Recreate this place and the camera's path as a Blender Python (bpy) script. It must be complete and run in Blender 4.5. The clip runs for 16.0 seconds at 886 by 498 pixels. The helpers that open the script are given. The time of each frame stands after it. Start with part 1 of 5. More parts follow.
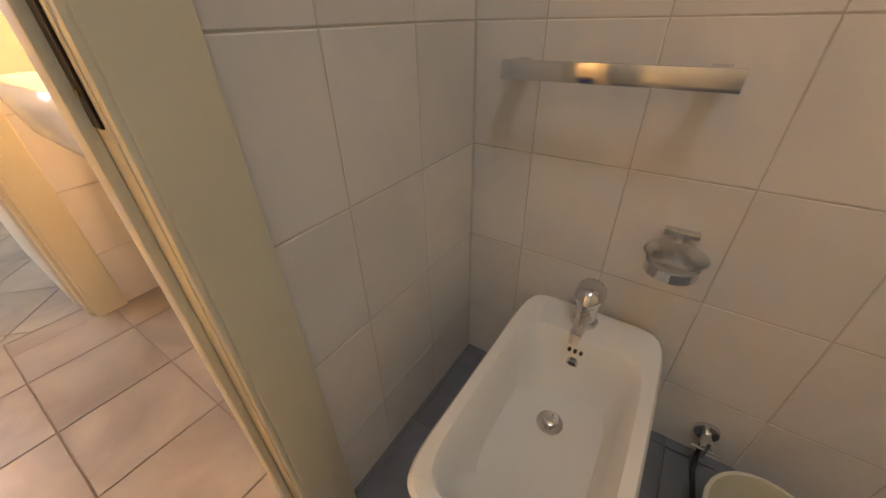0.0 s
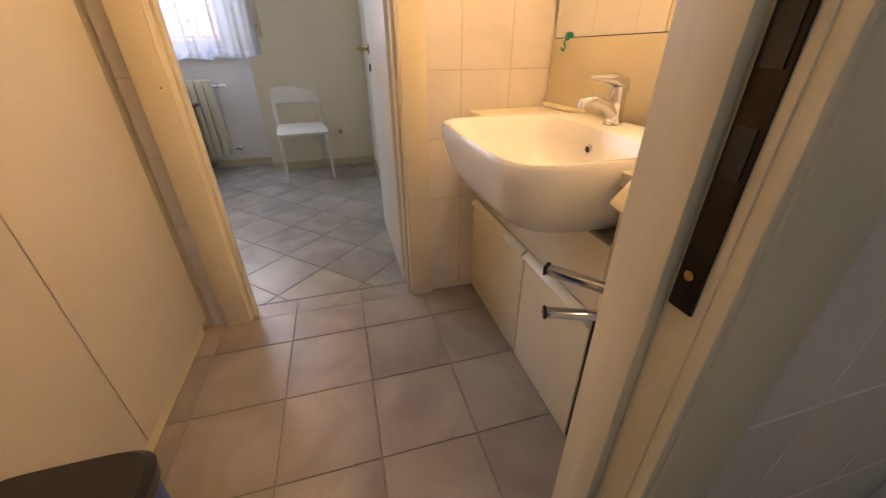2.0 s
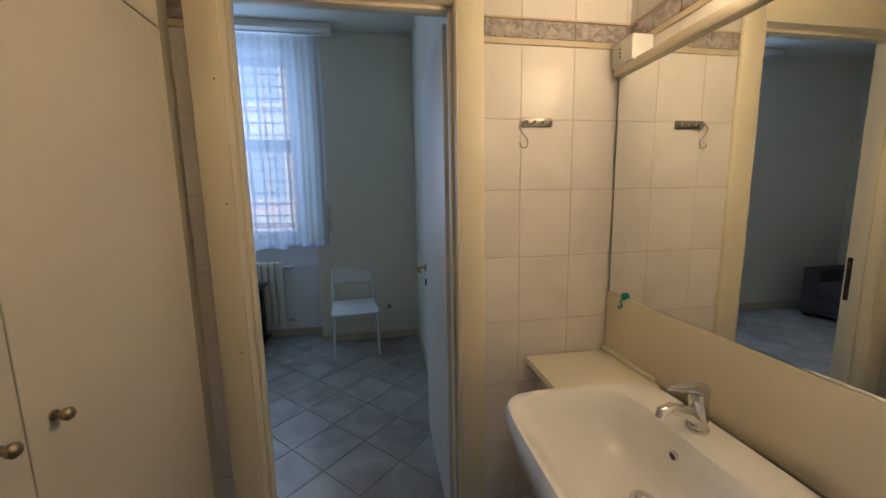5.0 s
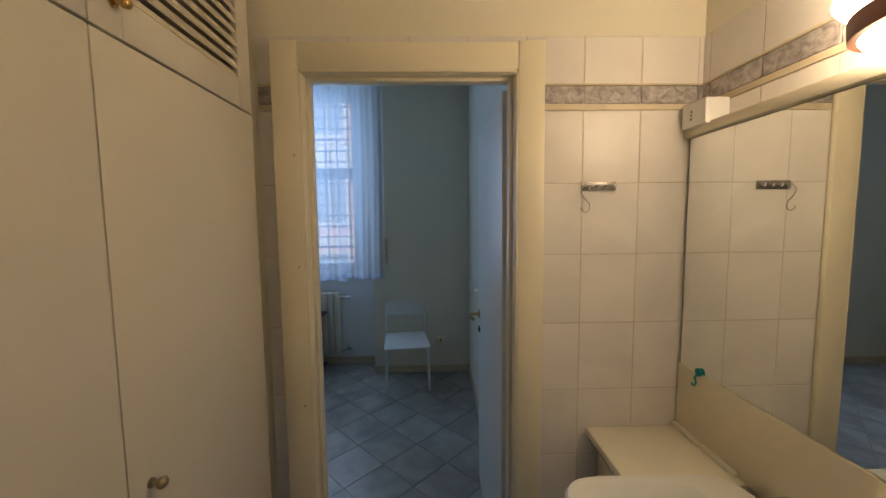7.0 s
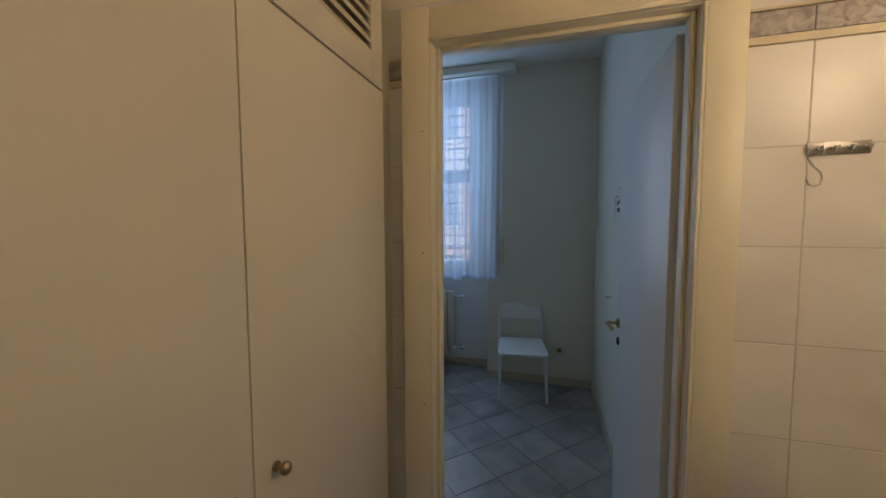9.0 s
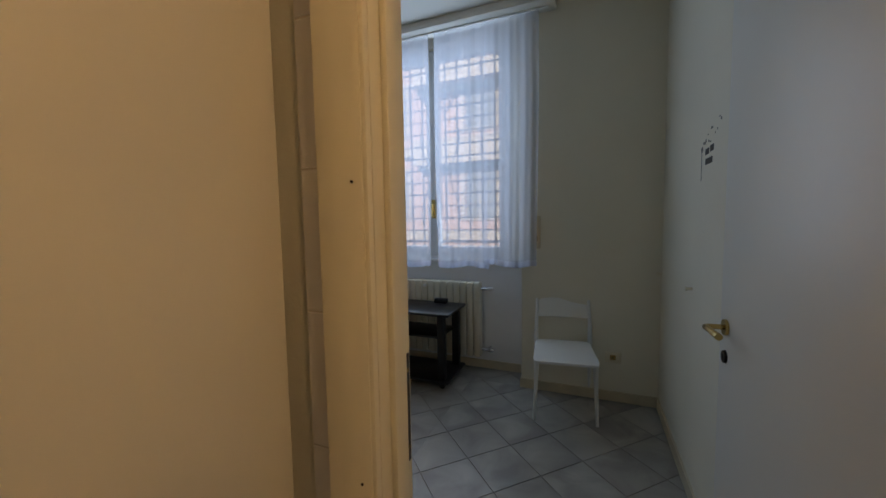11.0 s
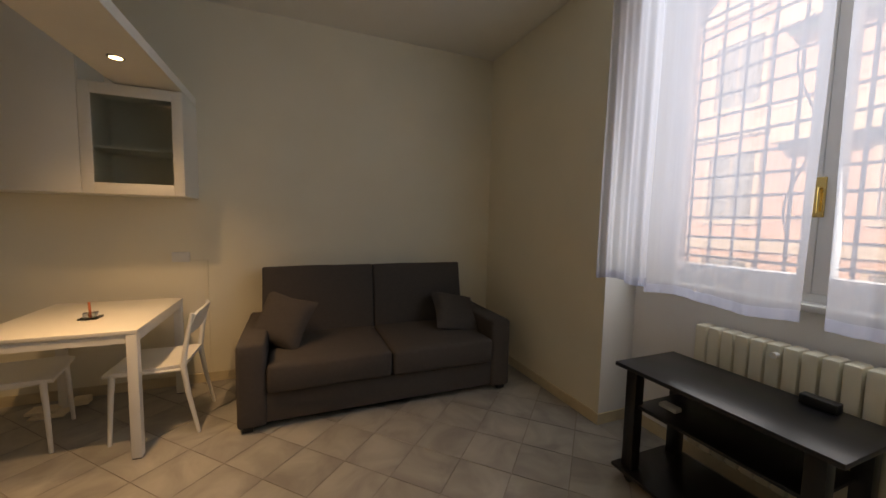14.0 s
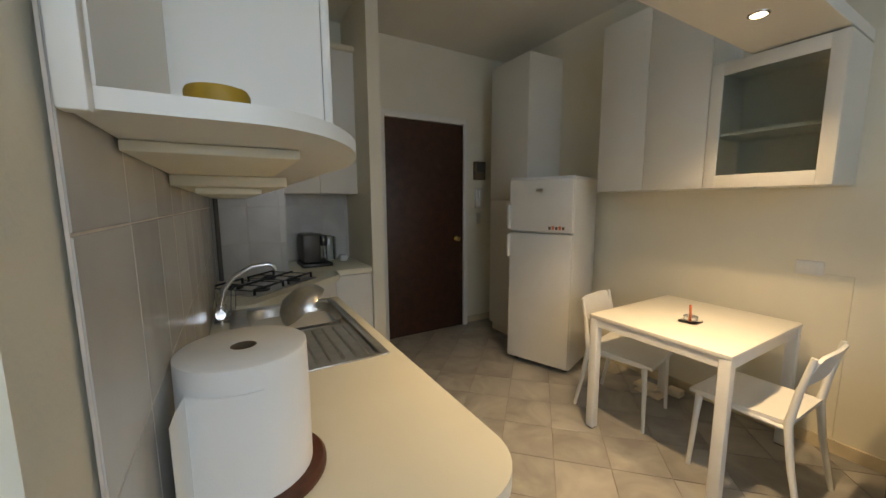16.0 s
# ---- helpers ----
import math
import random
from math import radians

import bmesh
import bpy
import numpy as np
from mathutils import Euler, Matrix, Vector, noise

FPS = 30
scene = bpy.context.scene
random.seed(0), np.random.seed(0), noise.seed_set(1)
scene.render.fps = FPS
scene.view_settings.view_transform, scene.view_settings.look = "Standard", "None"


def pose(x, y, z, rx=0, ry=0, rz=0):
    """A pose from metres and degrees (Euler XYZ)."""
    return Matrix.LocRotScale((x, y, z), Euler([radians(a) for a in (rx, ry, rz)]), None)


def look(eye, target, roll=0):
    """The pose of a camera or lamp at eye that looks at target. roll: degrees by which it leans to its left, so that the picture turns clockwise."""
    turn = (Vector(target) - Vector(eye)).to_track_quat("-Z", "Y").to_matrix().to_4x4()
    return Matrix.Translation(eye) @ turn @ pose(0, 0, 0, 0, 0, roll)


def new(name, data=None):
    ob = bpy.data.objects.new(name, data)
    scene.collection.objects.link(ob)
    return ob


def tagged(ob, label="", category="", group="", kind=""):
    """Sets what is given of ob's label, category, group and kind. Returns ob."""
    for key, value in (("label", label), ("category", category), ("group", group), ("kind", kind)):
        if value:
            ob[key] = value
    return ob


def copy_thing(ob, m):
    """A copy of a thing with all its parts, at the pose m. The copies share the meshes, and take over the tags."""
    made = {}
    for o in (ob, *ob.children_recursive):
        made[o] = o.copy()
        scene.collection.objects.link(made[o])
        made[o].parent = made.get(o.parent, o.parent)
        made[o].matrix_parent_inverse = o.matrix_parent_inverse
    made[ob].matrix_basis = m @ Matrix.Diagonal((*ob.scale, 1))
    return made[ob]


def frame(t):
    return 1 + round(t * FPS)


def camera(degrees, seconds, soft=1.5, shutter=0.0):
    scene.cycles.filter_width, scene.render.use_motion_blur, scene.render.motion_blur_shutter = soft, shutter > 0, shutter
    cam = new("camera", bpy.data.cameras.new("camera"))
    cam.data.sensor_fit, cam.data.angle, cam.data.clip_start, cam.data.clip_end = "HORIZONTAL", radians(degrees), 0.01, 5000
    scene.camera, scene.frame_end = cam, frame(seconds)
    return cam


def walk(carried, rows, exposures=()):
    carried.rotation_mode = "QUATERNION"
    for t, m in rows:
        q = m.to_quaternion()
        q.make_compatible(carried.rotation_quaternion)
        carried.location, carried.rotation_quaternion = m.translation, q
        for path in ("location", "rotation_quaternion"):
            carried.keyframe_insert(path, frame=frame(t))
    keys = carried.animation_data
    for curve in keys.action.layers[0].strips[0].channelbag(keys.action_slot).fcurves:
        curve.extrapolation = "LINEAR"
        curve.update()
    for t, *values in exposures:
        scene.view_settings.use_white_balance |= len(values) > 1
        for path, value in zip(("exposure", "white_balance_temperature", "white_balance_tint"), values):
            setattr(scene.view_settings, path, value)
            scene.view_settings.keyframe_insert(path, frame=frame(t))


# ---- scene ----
cam = camera(101.8, 16.0)
# seconds, stops, kelvin, tint
EXPOSURES = [(0, 2.1, 13600, 30), (1.0, 1.8, 13800, 32), (2.0, 1.1, 10400, 28), (2.8, 0.6, 7800, 16), (3.5, 0.15, 6900, 11), (4.5, -0.2, 6700, 11), (7.0, -0.5, 6600, 9), (8.0, -0.55, 6600, 9), (9.7, -0.65, 6700, 10), (11.8, -0.45, 10800, 21), (13.0, -0.3, 12400, 23), (13.5, -0.3, 13000, 23), (14.0, -0.15, 15500, 27), (14.5, 0.6, 17500, 31), (15.2, 0.85, 14600, 21), (16, 0.75, 11000, 15)]
PATH = [
    (0, (1.71, -0.343, 0.952), (0.761, 1.042, -0.136), -1.5),
    (0.5, (1.623, -0.396, 0.966), (0.305, 0.717, -0.046), -0.8),
    (1, (1.571, -0.414, 0.985), (0.031, 0.36, -0.03), -0.7),
    (1.5, (1.505, -0.462, 1.013), (-0.142, 0.082, 0.017), -0.3),
    (2, (1.436, -0.466, 1.045), (-0.254, -0.01, 0.079), -0.6),
    (2.5, (1.386, -0.471, 1.082), (-0.356, -0.035, 0.202), -0.5),
    (3, (1.362, -0.486, 1.127), (-0.441, -0.073, 0.366), -0.6),
    (3.5, (1.328, -0.489, 1.187), (-0.528, -0.092, 0.556), -0.7),
    (4, (1.298, -0.493, 1.264), (-0.594, -0.102, 0.748), -0.6),
    (4.5, (1.282, -0.5, 1.362), (-0.647, -0.126, 0.986), -0.7),
    (4.7, (1.279, -0.498, 1.403), (-0.662, -0.139, 1.083), -0.8),
    (6.8, (1.267, -0.511, 1.601), (-0.722, -0.397, 1.432), -0.6),
    (7, (1.268, -0.52, 1.608), (-0.725, -0.475, 1.446), -0.6),
    (7.5, (1.258, -0.534, 1.612), (-0.73, -0.688, 1.465), -0.6),
    (8, (1.244, -0.547, 1.599), (-0.72, -0.897, 1.459), -0.4),
    (8.5, (1.186, -0.567, 1.571), (-0.748, -1.055, 1.432), -0.4),
    (9, (1.107, -0.615, 1.538), (-0.813, -1.162, 1.406), -0.2),
    (9.5, (1.01, -0.662, 1.479), (-0.901, -1.237, 1.35), -0.3),
    (11.8, (0.060, -0.635, 1.37), (-1.724, -1.528, 1.234), -0.2),
    (12, (-0.058, -0.662, 1.366), (-1.822, -1.594, 1.238), 0.2),
    (12.5, (-0.23, -0.753, 1.355), (-1.9, -1.846, 1.224), 0.5),
    (13, (-0.399, -0.91, 1.364), (-1.961, -2.152, 1.233), 0.5),
    (13.5, (-0.523, -1.047, 1.375), (-1.805, -2.574, 1.225), 0.6),
    (14, (-0.556, -1.179, 1.372), (-1.304, -3.027, 1.213), 1.2),
    (14.5, (-0.539, -1.347, 1.39), (-0.655, -3.334, 1.198), 1.3),
    (15, (-0.513, -1.511, 1.417), (-0.018, -3.434, 1.18), 1.1),
    (15.5, (-0.477, -1.66, 1.435), (0.708, -3.25, 1.176), 0.4),
    (16, (-0.397, -1.719, 1.425), (1.315, -2.721, 1.167), -0.3),
]
walk(cam, [(t, look(eye, target, roll)) for t, eye, target, roll in PATH],
     exposures=EXPOSURES)

# ---- light ----
world = bpy.data.worlds.new("sky")
scene.world = world
world.use_nodes = True
wn = world.node_tree
sky = wn.nodes.new("ShaderNodeTexSky")
sky.sky_type, sky.sun_disc = "NISHITA", False
sky.sun_elevation, sky.sun_rotation = radians(50), radians(60)
wn.links.new(sky.outputs[0], wn.nodes["Background"].inputs[0])
wn.nodes["Background"].inputs[1].default_value = 0.15


def lamp(name, kind, m, energy, colour, size=0.1, size_y=None, spot=None):
    data = bpy.data.lights.new(name, kind)
    data.energy, data.color = energy, colour
    if kind == "AREA":
        data.size = size
        if size_y:
            data.shape, data.size_y = "RECTANGLE", size_y
    elif kind == "SUN":
        data.angle = size
    else:
        data.shadow_soft_size = size
    if spot:
        data.spot_size, data.spot_blend = radians(spot), 1.0
    ob = new(name, data)
    ob.matrix_world = m
    return ob


lamp("sun", "SUN", look((12, -6, 14), (-11, -2, 2)), 3.6, (1.0, 0.96, 0.90), radians(0.5))
lamp("window_daylight", "AREA", look((-2.67, -2.06, 1.98), (-0.7, -1.78, 1.6)), 36, (0.37, 0.62, 1.0), 1.4, 1.8)
lamp("bathroom_ceiling_light", "AREA", look((2.12, -0.62, 2.93), (2.12, -0.62, 0)), 3.0, (0.40, 0.64, 1.0), 0.34, 0.34)
for spot_y, watts in ((-3.08, 80), (-3.72, 34)):
    lamp("spot_bulb", "SPOT", look((0.345, spot_y, 2.20), (0.345, spot_y, 0)), watts, (1.0, 0.85, 0.64), 0.04, spot=116)



# ---- materials ----
def mat(name, colour, rough=0.5, metal=0.0, var=0.06, scale=6.0, bump=0.02, bscale=80.0, spec=0.5, rand=0.0):
    m = bpy.data.materials.new(name)
    m.use_nodes = True
    n, l = m.node_tree.nodes, m.node_tree.links
    b = n["Principled BSDF"]
    b.inputs["Roughness"].default_value, b.inputs["Metallic"].default_value = rough, metal
    b.inputs["Specular IOR Level"].default_value = spec
    tc = n.new("ShaderNodeTexCoord")
    nz = n.new("ShaderNodeTexNoise")
    nz.inputs["Scale"].default_value, nz.inputs["Detail"].default_value = scale, 6
    l.new(tc.outputs["Object"], nz.inputs["Vector"])
    ramp = n.new("ShaderNodeValToRGB")
    e = ramp.color_ramp.elements
    e[0].position, e[1].position = 0.3, 0.7
    e[0].color = (*[max(0, c * (1 - var)) for c in colour], 1)
    e[1].color = (*[min(1, c * (1 + var)) for c in colour], 1)
    l.new(nz.outputs["Fac"], ramp.inputs[0])
    out = ramp.outputs[0]
    if rand:
        oi = n.new("ShaderNodeObjectInfo")
        hs = n.new("ShaderNodeHueSaturation")
        mr = n.new("ShaderNodeMapRange")
        mr.inputs[3].default_value, mr.inputs[4].default_value = 1 - rand, 1 + rand
        l.new(oi.outputs["Random"], mr.inputs[0])
        l.new(mr.outputs[0], hs.inputs["Value"])
        l.new(out, hs.inputs["Color"])
        out = hs.outputs[0]
    l.new(out, b.inputs["Base Color"])
    if bump:
        n2 = n.new("ShaderNodeTexNoise")
        n2.inputs["Scale"].default_value, n2.inputs["Detail"].default_value = bscale, 4
        l.new(tc.outputs["Object"], n2.inputs["Vector"])
        bp = n.new("ShaderNodeBump")
        bp.inputs["Strength"].default_value, bp.inputs["Distance"].default_value = bump, 0.01
        l.new(n2.outputs["Fac"], bp.inputs["Height"])
        l.new(bp.outputs[0], b.inputs["Normal"])
    return m


def more(m, **vals):
    b = m.node_tree.nodes["Principled BSDF"]
    for k, v in vals.items():
        b.inputs[k.replace("_", " ").title().replace("Ior", "IOR")].default_value = v
    return m


def tile_mat(name, base, vein, edge, rough, half, vscale=5.0, joint=0.12, rand=0.08):
    """Glazed tile: cloudy veins that differ from tile to tile and a slightly darker printed rim."""
    m = bpy.data.materials.new(name)
    m.use_nodes = True
    n, l = m.node_tree.nodes, m.node_tree.links
    b = n["Principled BSDF"]
    tc, oi = n.new("ShaderNodeTexCoord"), n.new("ShaderNodeObjectInfo")
    mul = n.new("ShaderNodeMath")
    mul.operation = "MULTIPLY"
    mul.inputs[1].default_value = 37.0
    l.new(oi.outputs["Random"], mul.inputs[0])
    add = n.new("ShaderNodeVectorMath")
    add.operation = "ADD"
    l.new(tc.outputs["Object"], add.inputs[0])
    l.new(mul.outputs[0], add.inputs[1])
    n1 = n.new("ShaderNodeTexNoise")
    n1.inputs["Scale"].default_value, n1.inputs["Detail"].default_value, n1.inputs["Distortion"].default_value = vscale, 5, 0.9
    l.new(add.outputs[0], n1.inputs["Vector"])
    ramp = n.new("ShaderNodeValToRGB")
    ramp.color_ramp.elements[0].position, ramp.color_ramp.elements[1].position = 0.32, 0.66
    ramp.color_ramp.elements[0].color, ramp.color_ramp.elements[1].color = (*vein, 1), (*base, 1)
    l.new(n1.outputs["Fac"], ramp.inputs[0])
    sep = n.new("ShaderNodeSeparateXYZ")
    l.new(tc.outputs["Object"], sep.inputs[0])
    ax, ay, mx = n.new("ShaderNodeMath"), n.new("ShaderNodeMath"), n.new("ShaderNodeMath")
    ax.operation = ay.operation = "ABSOLUTE"
    mx.operation = "MAXIMUM"
    l.new(sep.outputs[0], ax.inputs[0])
    l.new(sep.outputs[1], ay.inputs[0])
    l.new(ax.outputs[0], mx.inputs[0])
    l.new(ay.outputs[0], mx.inputs[1])
    mr = n.new("ShaderNodeMapRange")
    mr.inputs[1].default_value, mr.inputs[2].default_value = half * 0.62, half
    mr.inputs[4].default_value = joint
    l.new(mx.outputs[0], mr.inputs[0])
    mix = n.new("ShaderNodeMix")
    mix.data_type = "RGBA"
    l.new(mr.outputs[0], mix.inputs[0])
    l.new(ramp.outputs[0], mix.inputs[6])
    mix.inputs[7].default_value = (*edge, 1)
    hs, mv = n.new("ShaderNodeHueSaturation"), n.new("ShaderNodeMapRange")
    mv.inputs[3].default_value, mv.inputs[4].default_value = 1 - rand, 1 + rand
    l.new(oi.outputs["Random"], mv.inputs[0])
    l.new(mv.outputs[0], hs.inputs["Value"])
    l.new(mix.outputs[2], hs.inputs["Color"])
    l.new(hs.outputs[0], b.inputs["Base Color"])
    n2 = n.new("ShaderNodeTexNoise")
    n2.inputs["Scale"].default_value = 7
    l.new(add.outputs[0], n2.inputs["Vector"])
    rr = n.new("ShaderNodeMapRange")
    rr.inputs[3].default_value, rr.inputs[4].default_value = rough * 0.92, rough * 1.1
    l.new(n2.outputs["Fac"], rr.inputs[0])
    l.new(rr.outputs[0], b.inputs["Roughness"])
    bp = n.new("ShaderNodeBump")
    bp.inputs["Strength"].default_value, bp.inputs["Distance"].default_value = 0.004, 0.01
    l.new(n2.outputs["Fac"], bp.inputs["Height"])
    l.new(bp.outputs[0], b.inputs["Normal"])
    return m


def glass_mat(name, colour, rough=0.0):
    m = bpy.data.materials.new(name)
    m.use_nodes = True
    b = m.node_tree.nodes["Principled BSDF"]
    b.inputs["Base Color"].default_value = (*colour, 1)
    b.inputs["Roughness"].default_value, b.inputs["Transmission Weight"].default_value = rough, 1.0
    b.inputs["IOR"].default_value = 1.45
    return m


def pane_mat(name):
    m = bpy.data.materials.new(name)
    m.use_nodes = True
    n, l = m.node_tree.nodes, m.node_tree.links
    n.remove(n["Principled BSDF"])
    tp, gl, mx = n.new("ShaderNodeBsdfTransparent"), n.new("ShaderNodeBsdfGlossy"), n.new("ShaderNodeMixShader")
    gl.inputs["Roughness"].default_value, mx.inputs[0].default_value = 0.02, 0.06
    l.new(tp.outputs[0], mx.inputs[1])
    l.new(gl.outputs[0], mx.inputs[2])
    l.new(mx.outputs[0], n["Material Output"].inputs[0])
    return m


def sheer_mat(name, clear):
    m = bpy.data.materials.new(name)
    m.use_nodes = True
    n, l = m.node_tree.nodes, m.node_tree.links
    out = n["Material Output"]
    n.remove(n["Principled BSDF"])
    tc = n.new("ShaderNodeTexCoord")
    mp = n.new("ShaderNodeMapping")
    mp.inputs["Scale"].default_value = (30, 30, 1)
    l.new(tc.outputs["Object"], mp.inputs[0])
    nz = n.new("ShaderNodeTexNoise")
    nz.inputs["Scale"].default_value = 3
    l.new(mp.outputs[0], nz.inputs["Vector"])
    mr = n.new("ShaderNodeMapRange")
    mr.inputs[3].default_value, mr.inputs[4].default_value = clear - 0.02, clear + 0.02
    l.new(nz.outputs["Fac"], mr.inputs[0])
    tr, df, tp, m1, m2 = n.new("ShaderNodeBsdfTranslucent"), n.new("ShaderNodeBsdfDiffuse"), n.new("ShaderNodeBsdfTransparent"), n.new("ShaderNodeMixShader"), n.new("ShaderNodeMixShader")
    tr.inputs[0].default_value = df.inputs[0].default_value = (0.71, 0.745, 0.85, 1)
    m1.inputs[0].default_value = 0.32
    l.new(tr.outputs[0], m1.inputs[1])
    l.new(df.outputs[0], m1.inputs[2])
    l.new(mr.outputs[0], m2.inputs[0])
    l.new(m1.outputs[0], m2.inputs[1])
    l.new(tp.outputs[0], m2.inputs[2])
    l.new(m2.outputs[0], out.inputs[0])
    return m


def glow_mat(name, colour, strength):
    m = bpy.data.materials.new(name)
    m.use_nodes = True
    b = m.node_tree.nodes["Principled BSDF"]
    b.inputs["Base Color"].default_value = (0.9, 0.85, 0.75, 1)
    b.inputs["Emission Color"].default_value = (*colour, 1)
    b.inputs["Emission Strength"].default_value = strength
    return m


M_PAINT = mat("wall_paint", (0.80, 0.755, 0.63), 0.85, var=0.03, scale=2, bump=0.12, bscale=160)
M_NICHE = mat("white_wall_paint", (0.84, 0.84, 0.83), 0.85, var=0.03, scale=2, bump=0.1, bscale=160)
M_CEIL = mat("ceiling_paint", (0.80, 0.78, 0.72), 0.9, var=0.03, scale=2, bump=0.08, bscale=120)
M_WHITE = mat("white_laminate", (0.78, 0.76, 0.70), 0.4, var=0.02, scale=3, bump=0.01)
M_WARD = mat("cream_laminate_door", (0.69, 0.64, 0.55), 0.45, var=0.025, scale=2.5, bump=0.012, bscale=140)
M_CREAM = mat("cream_wood", (0.80, 0.73, 0.57), 0.4, var=0.03, scale=4, bump=0.02)
M_FABRIC = mat("grey_fabric", (0.080, 0.070, 0.068), 0.95, var=0.05, scale=40, bump=0.2, bscale=700, spec=0.2)
M_BLACK = mat("black_brown_laminate", (0.007, 0.0065, 0.008), 0.3, var=0.2, scale=20, bump=0.02)
M_CERAMIC = mat("glazed_ceramic", (0.85, 0.84, 0.80), 0.08, var=0.01, bump=0)
M_DOOR = mat("dark_brown_wood", (0.058, 0.021, 0.012), 0.45, var=0.25, scale=12, bump=0.06, bscale=60)
M_GREY = mat("dark_grout", (0.28, 0.24, 0.21), 0.9)
M_MIRROR = mat("mirror_glass", (0.9, 0.92, 0.9), 0.01, 1.0, var=0, bump=0)
M_CHROME = mat("chrome", (0.72, 0.72, 0.74), 0.12, 1.0, var=0.04, bump=0)
M_STEEL = mat("brushed_steel", (0.70, 0.69, 0.67), 0.32, 1.0, var=0.08, scale=30, bump=0.03, bscale=200)
M_NICKEL = mat("dull_nickel", (0.30, 0.28, 0.26), 0.42, 1.0, var=0.08, scale=30, bump=0.02)
M_BRASS = mat("brass", (0.62, 0.42, 0.16), 0.25, 1.0, var=0.08, bump=0)
M_KNOB = mat("aged_bronze", (0.36, 0.29, 0.20), 0.35, 1.0, var=0.15, scale=40, bump=0.02)
M_STRIKE = mat("dark_bronze", (0.035, 0.022, 0.016), 0.4, 0.6, var=0.3, scale=40)
M_ENAMEL = mat("radiator_enamel", (0.74, 0.69, 0.56), 0.35, var=0.03, bump=0.02)
M_FRIDGE = mat("white_enamel_steel", (0.76, 0.76, 0.73), 0.3, var=0.02, bump=0.03, bscale=300)
M_PLASTIC = mat("white_plastic", (0.78, 0.78, 0.76), 0.35, var=0.02, bump=0.01)
M_DARK = mat("dark_plastic", (0.015, 0.015, 0.016), 0.35, var=0.1)
M_GREYPL = mat("grey_plastic", (0.09, 0.085, 0.08), 0.4, var=0.05)
M_BLUE = mat("blue_plastic", (0.02, 0.07, 0.30), 0.35, var=0.05)
M_TEAL = mat("teal_plastic", (0.0, 0.30, 0.28), 0.3)
M_YELLOW = mat("yellow_ochre_wax", (0.42, 0.24, 0.03), 0.5, var=0.12, scale=20)
M_PAPER = mat("kitchen_paper", (0.86, 0.85, 0.82), 0.95, var=0.02, bump=0.10, bscale=300)
M_BOARD = mat("dark_red_wood", (0.09, 0.025, 0.012), 0.5, var=0.3, scale=25, bump=0.05)
M_CARD = mat("brown_card", (0.16, 0.11, 0.07), 0.9)
M_CLOTH = mat("beige_towel", (0.78, 0.70, 0.57), 0.95, var=0.04, scale=30, bump=0.08, bscale=500)
M_ORANGE = mat("orange_wax", (0.75, 0.20, 0.10), 0.5)
M_SKIRT = mat("beige_skirting", (0.62, 0.53, 0.38), 0.45, var=0.08, scale=9)
M_IRON = mat("wrought_iron", (0.10, 0.10, 0.11), 0.6, 0.3)
M_GROUT = mat("pale_grout", (0.60, 0.53, 0.46), 0.9, var=0.1, scale=20)
M_SINKWHITE = mat("cream_worktop", (0.80, 0.76, 0.62), 0.35, var=0.02, bump=0.02)
M_BRICK = mat("salmon_plaster", (0.74, 0.55, 0.52), 0.9, var=0.1, scale=3, bump=0.2, bscale=30)
M_STONE = mat("white_stone", (0.72, 0.70, 0.66), 0.85, var=0.06, scale=5)
M_SHUTTER = mat("green_shutter", (0.16, 0.32, 0.29), 0.6)
M_PANE = mat("curtained_window_glass", (0.30, 0.36, 0.42), 0.08, var=0.2)
M_ASPHALT = mat("asphalt", (0.05, 0.05, 0.05), 0.9, var=0.2, scale=12, bump=0.3)
M_GLASS = glass_mat("clear_glass", (1, 1, 1))
M_WINDOW = pane_mat("window_pane")
M_SATIN = glass_mat("satin_glass", (0.95, 0.97, 0.97), 0.35)
M_FROST = glass_mat("frosted_cabinet_glass", (0.84, 0.91, 0.89), 0.16)
M_SHEER = sheer_mat("sheer_curtain", 0.51)
M_DENSE = sheer_mat("folded_sheer_curtain", 0.36)
M_LAMPGLASS = glow_mat("lit_opal_glass", (1.0, 0.76, 0.50), 35.0)
M_BULB = glow_mat("lit_spot_lamp", (1.0, 0.80, 0.55), 14.0)
M_TILE_WASH = tile_mat("grey_marbled_floor_tile", (0.40, 0.365, 0.34), (0.26, 0.23, 0.215), (0.20, 0.18, 0.17), 0.32, 0.147, 3.0, 0.2, 0.05)
M_TILE_LIVING = tile_mat("grey_white_floor_tile", (0.41, 0.395, 0.365), (0.25, 0.235, 0.22), (0.25, 0.235, 0.22), 0.30, 0.147, 3.5, 0.20, 0.05)
M_TILE_BATH = tile_mat("blue_grey_floor_tile", (0.25, 0.27, 0.30), (0.17, 0.18, 0.21), (0.12, 0.13, 0.15), 0.3, 0.147, 5.0, 0.3)
M_TILE_WALL = tile_mat("white_marbled_wall_tile", (0.83, 0.79, 0.75), (0.74, 0.70, 0.67), (0.74, 0.69, 0.65), 0.24, 0.12, 3.0, 0.1, 0.015)
more(M_TILE_WALL, specular_ior_level=0.22)
M_TILE_KITCHEN = tile_mat("pale_grey_kitchen_tile", (0.62, 0.61, 0.58), (0.50, 0.49, 0.47), (0.5, 0.49, 0.47), 0.25, 0.12, 3.0, 0.1, 0.03)
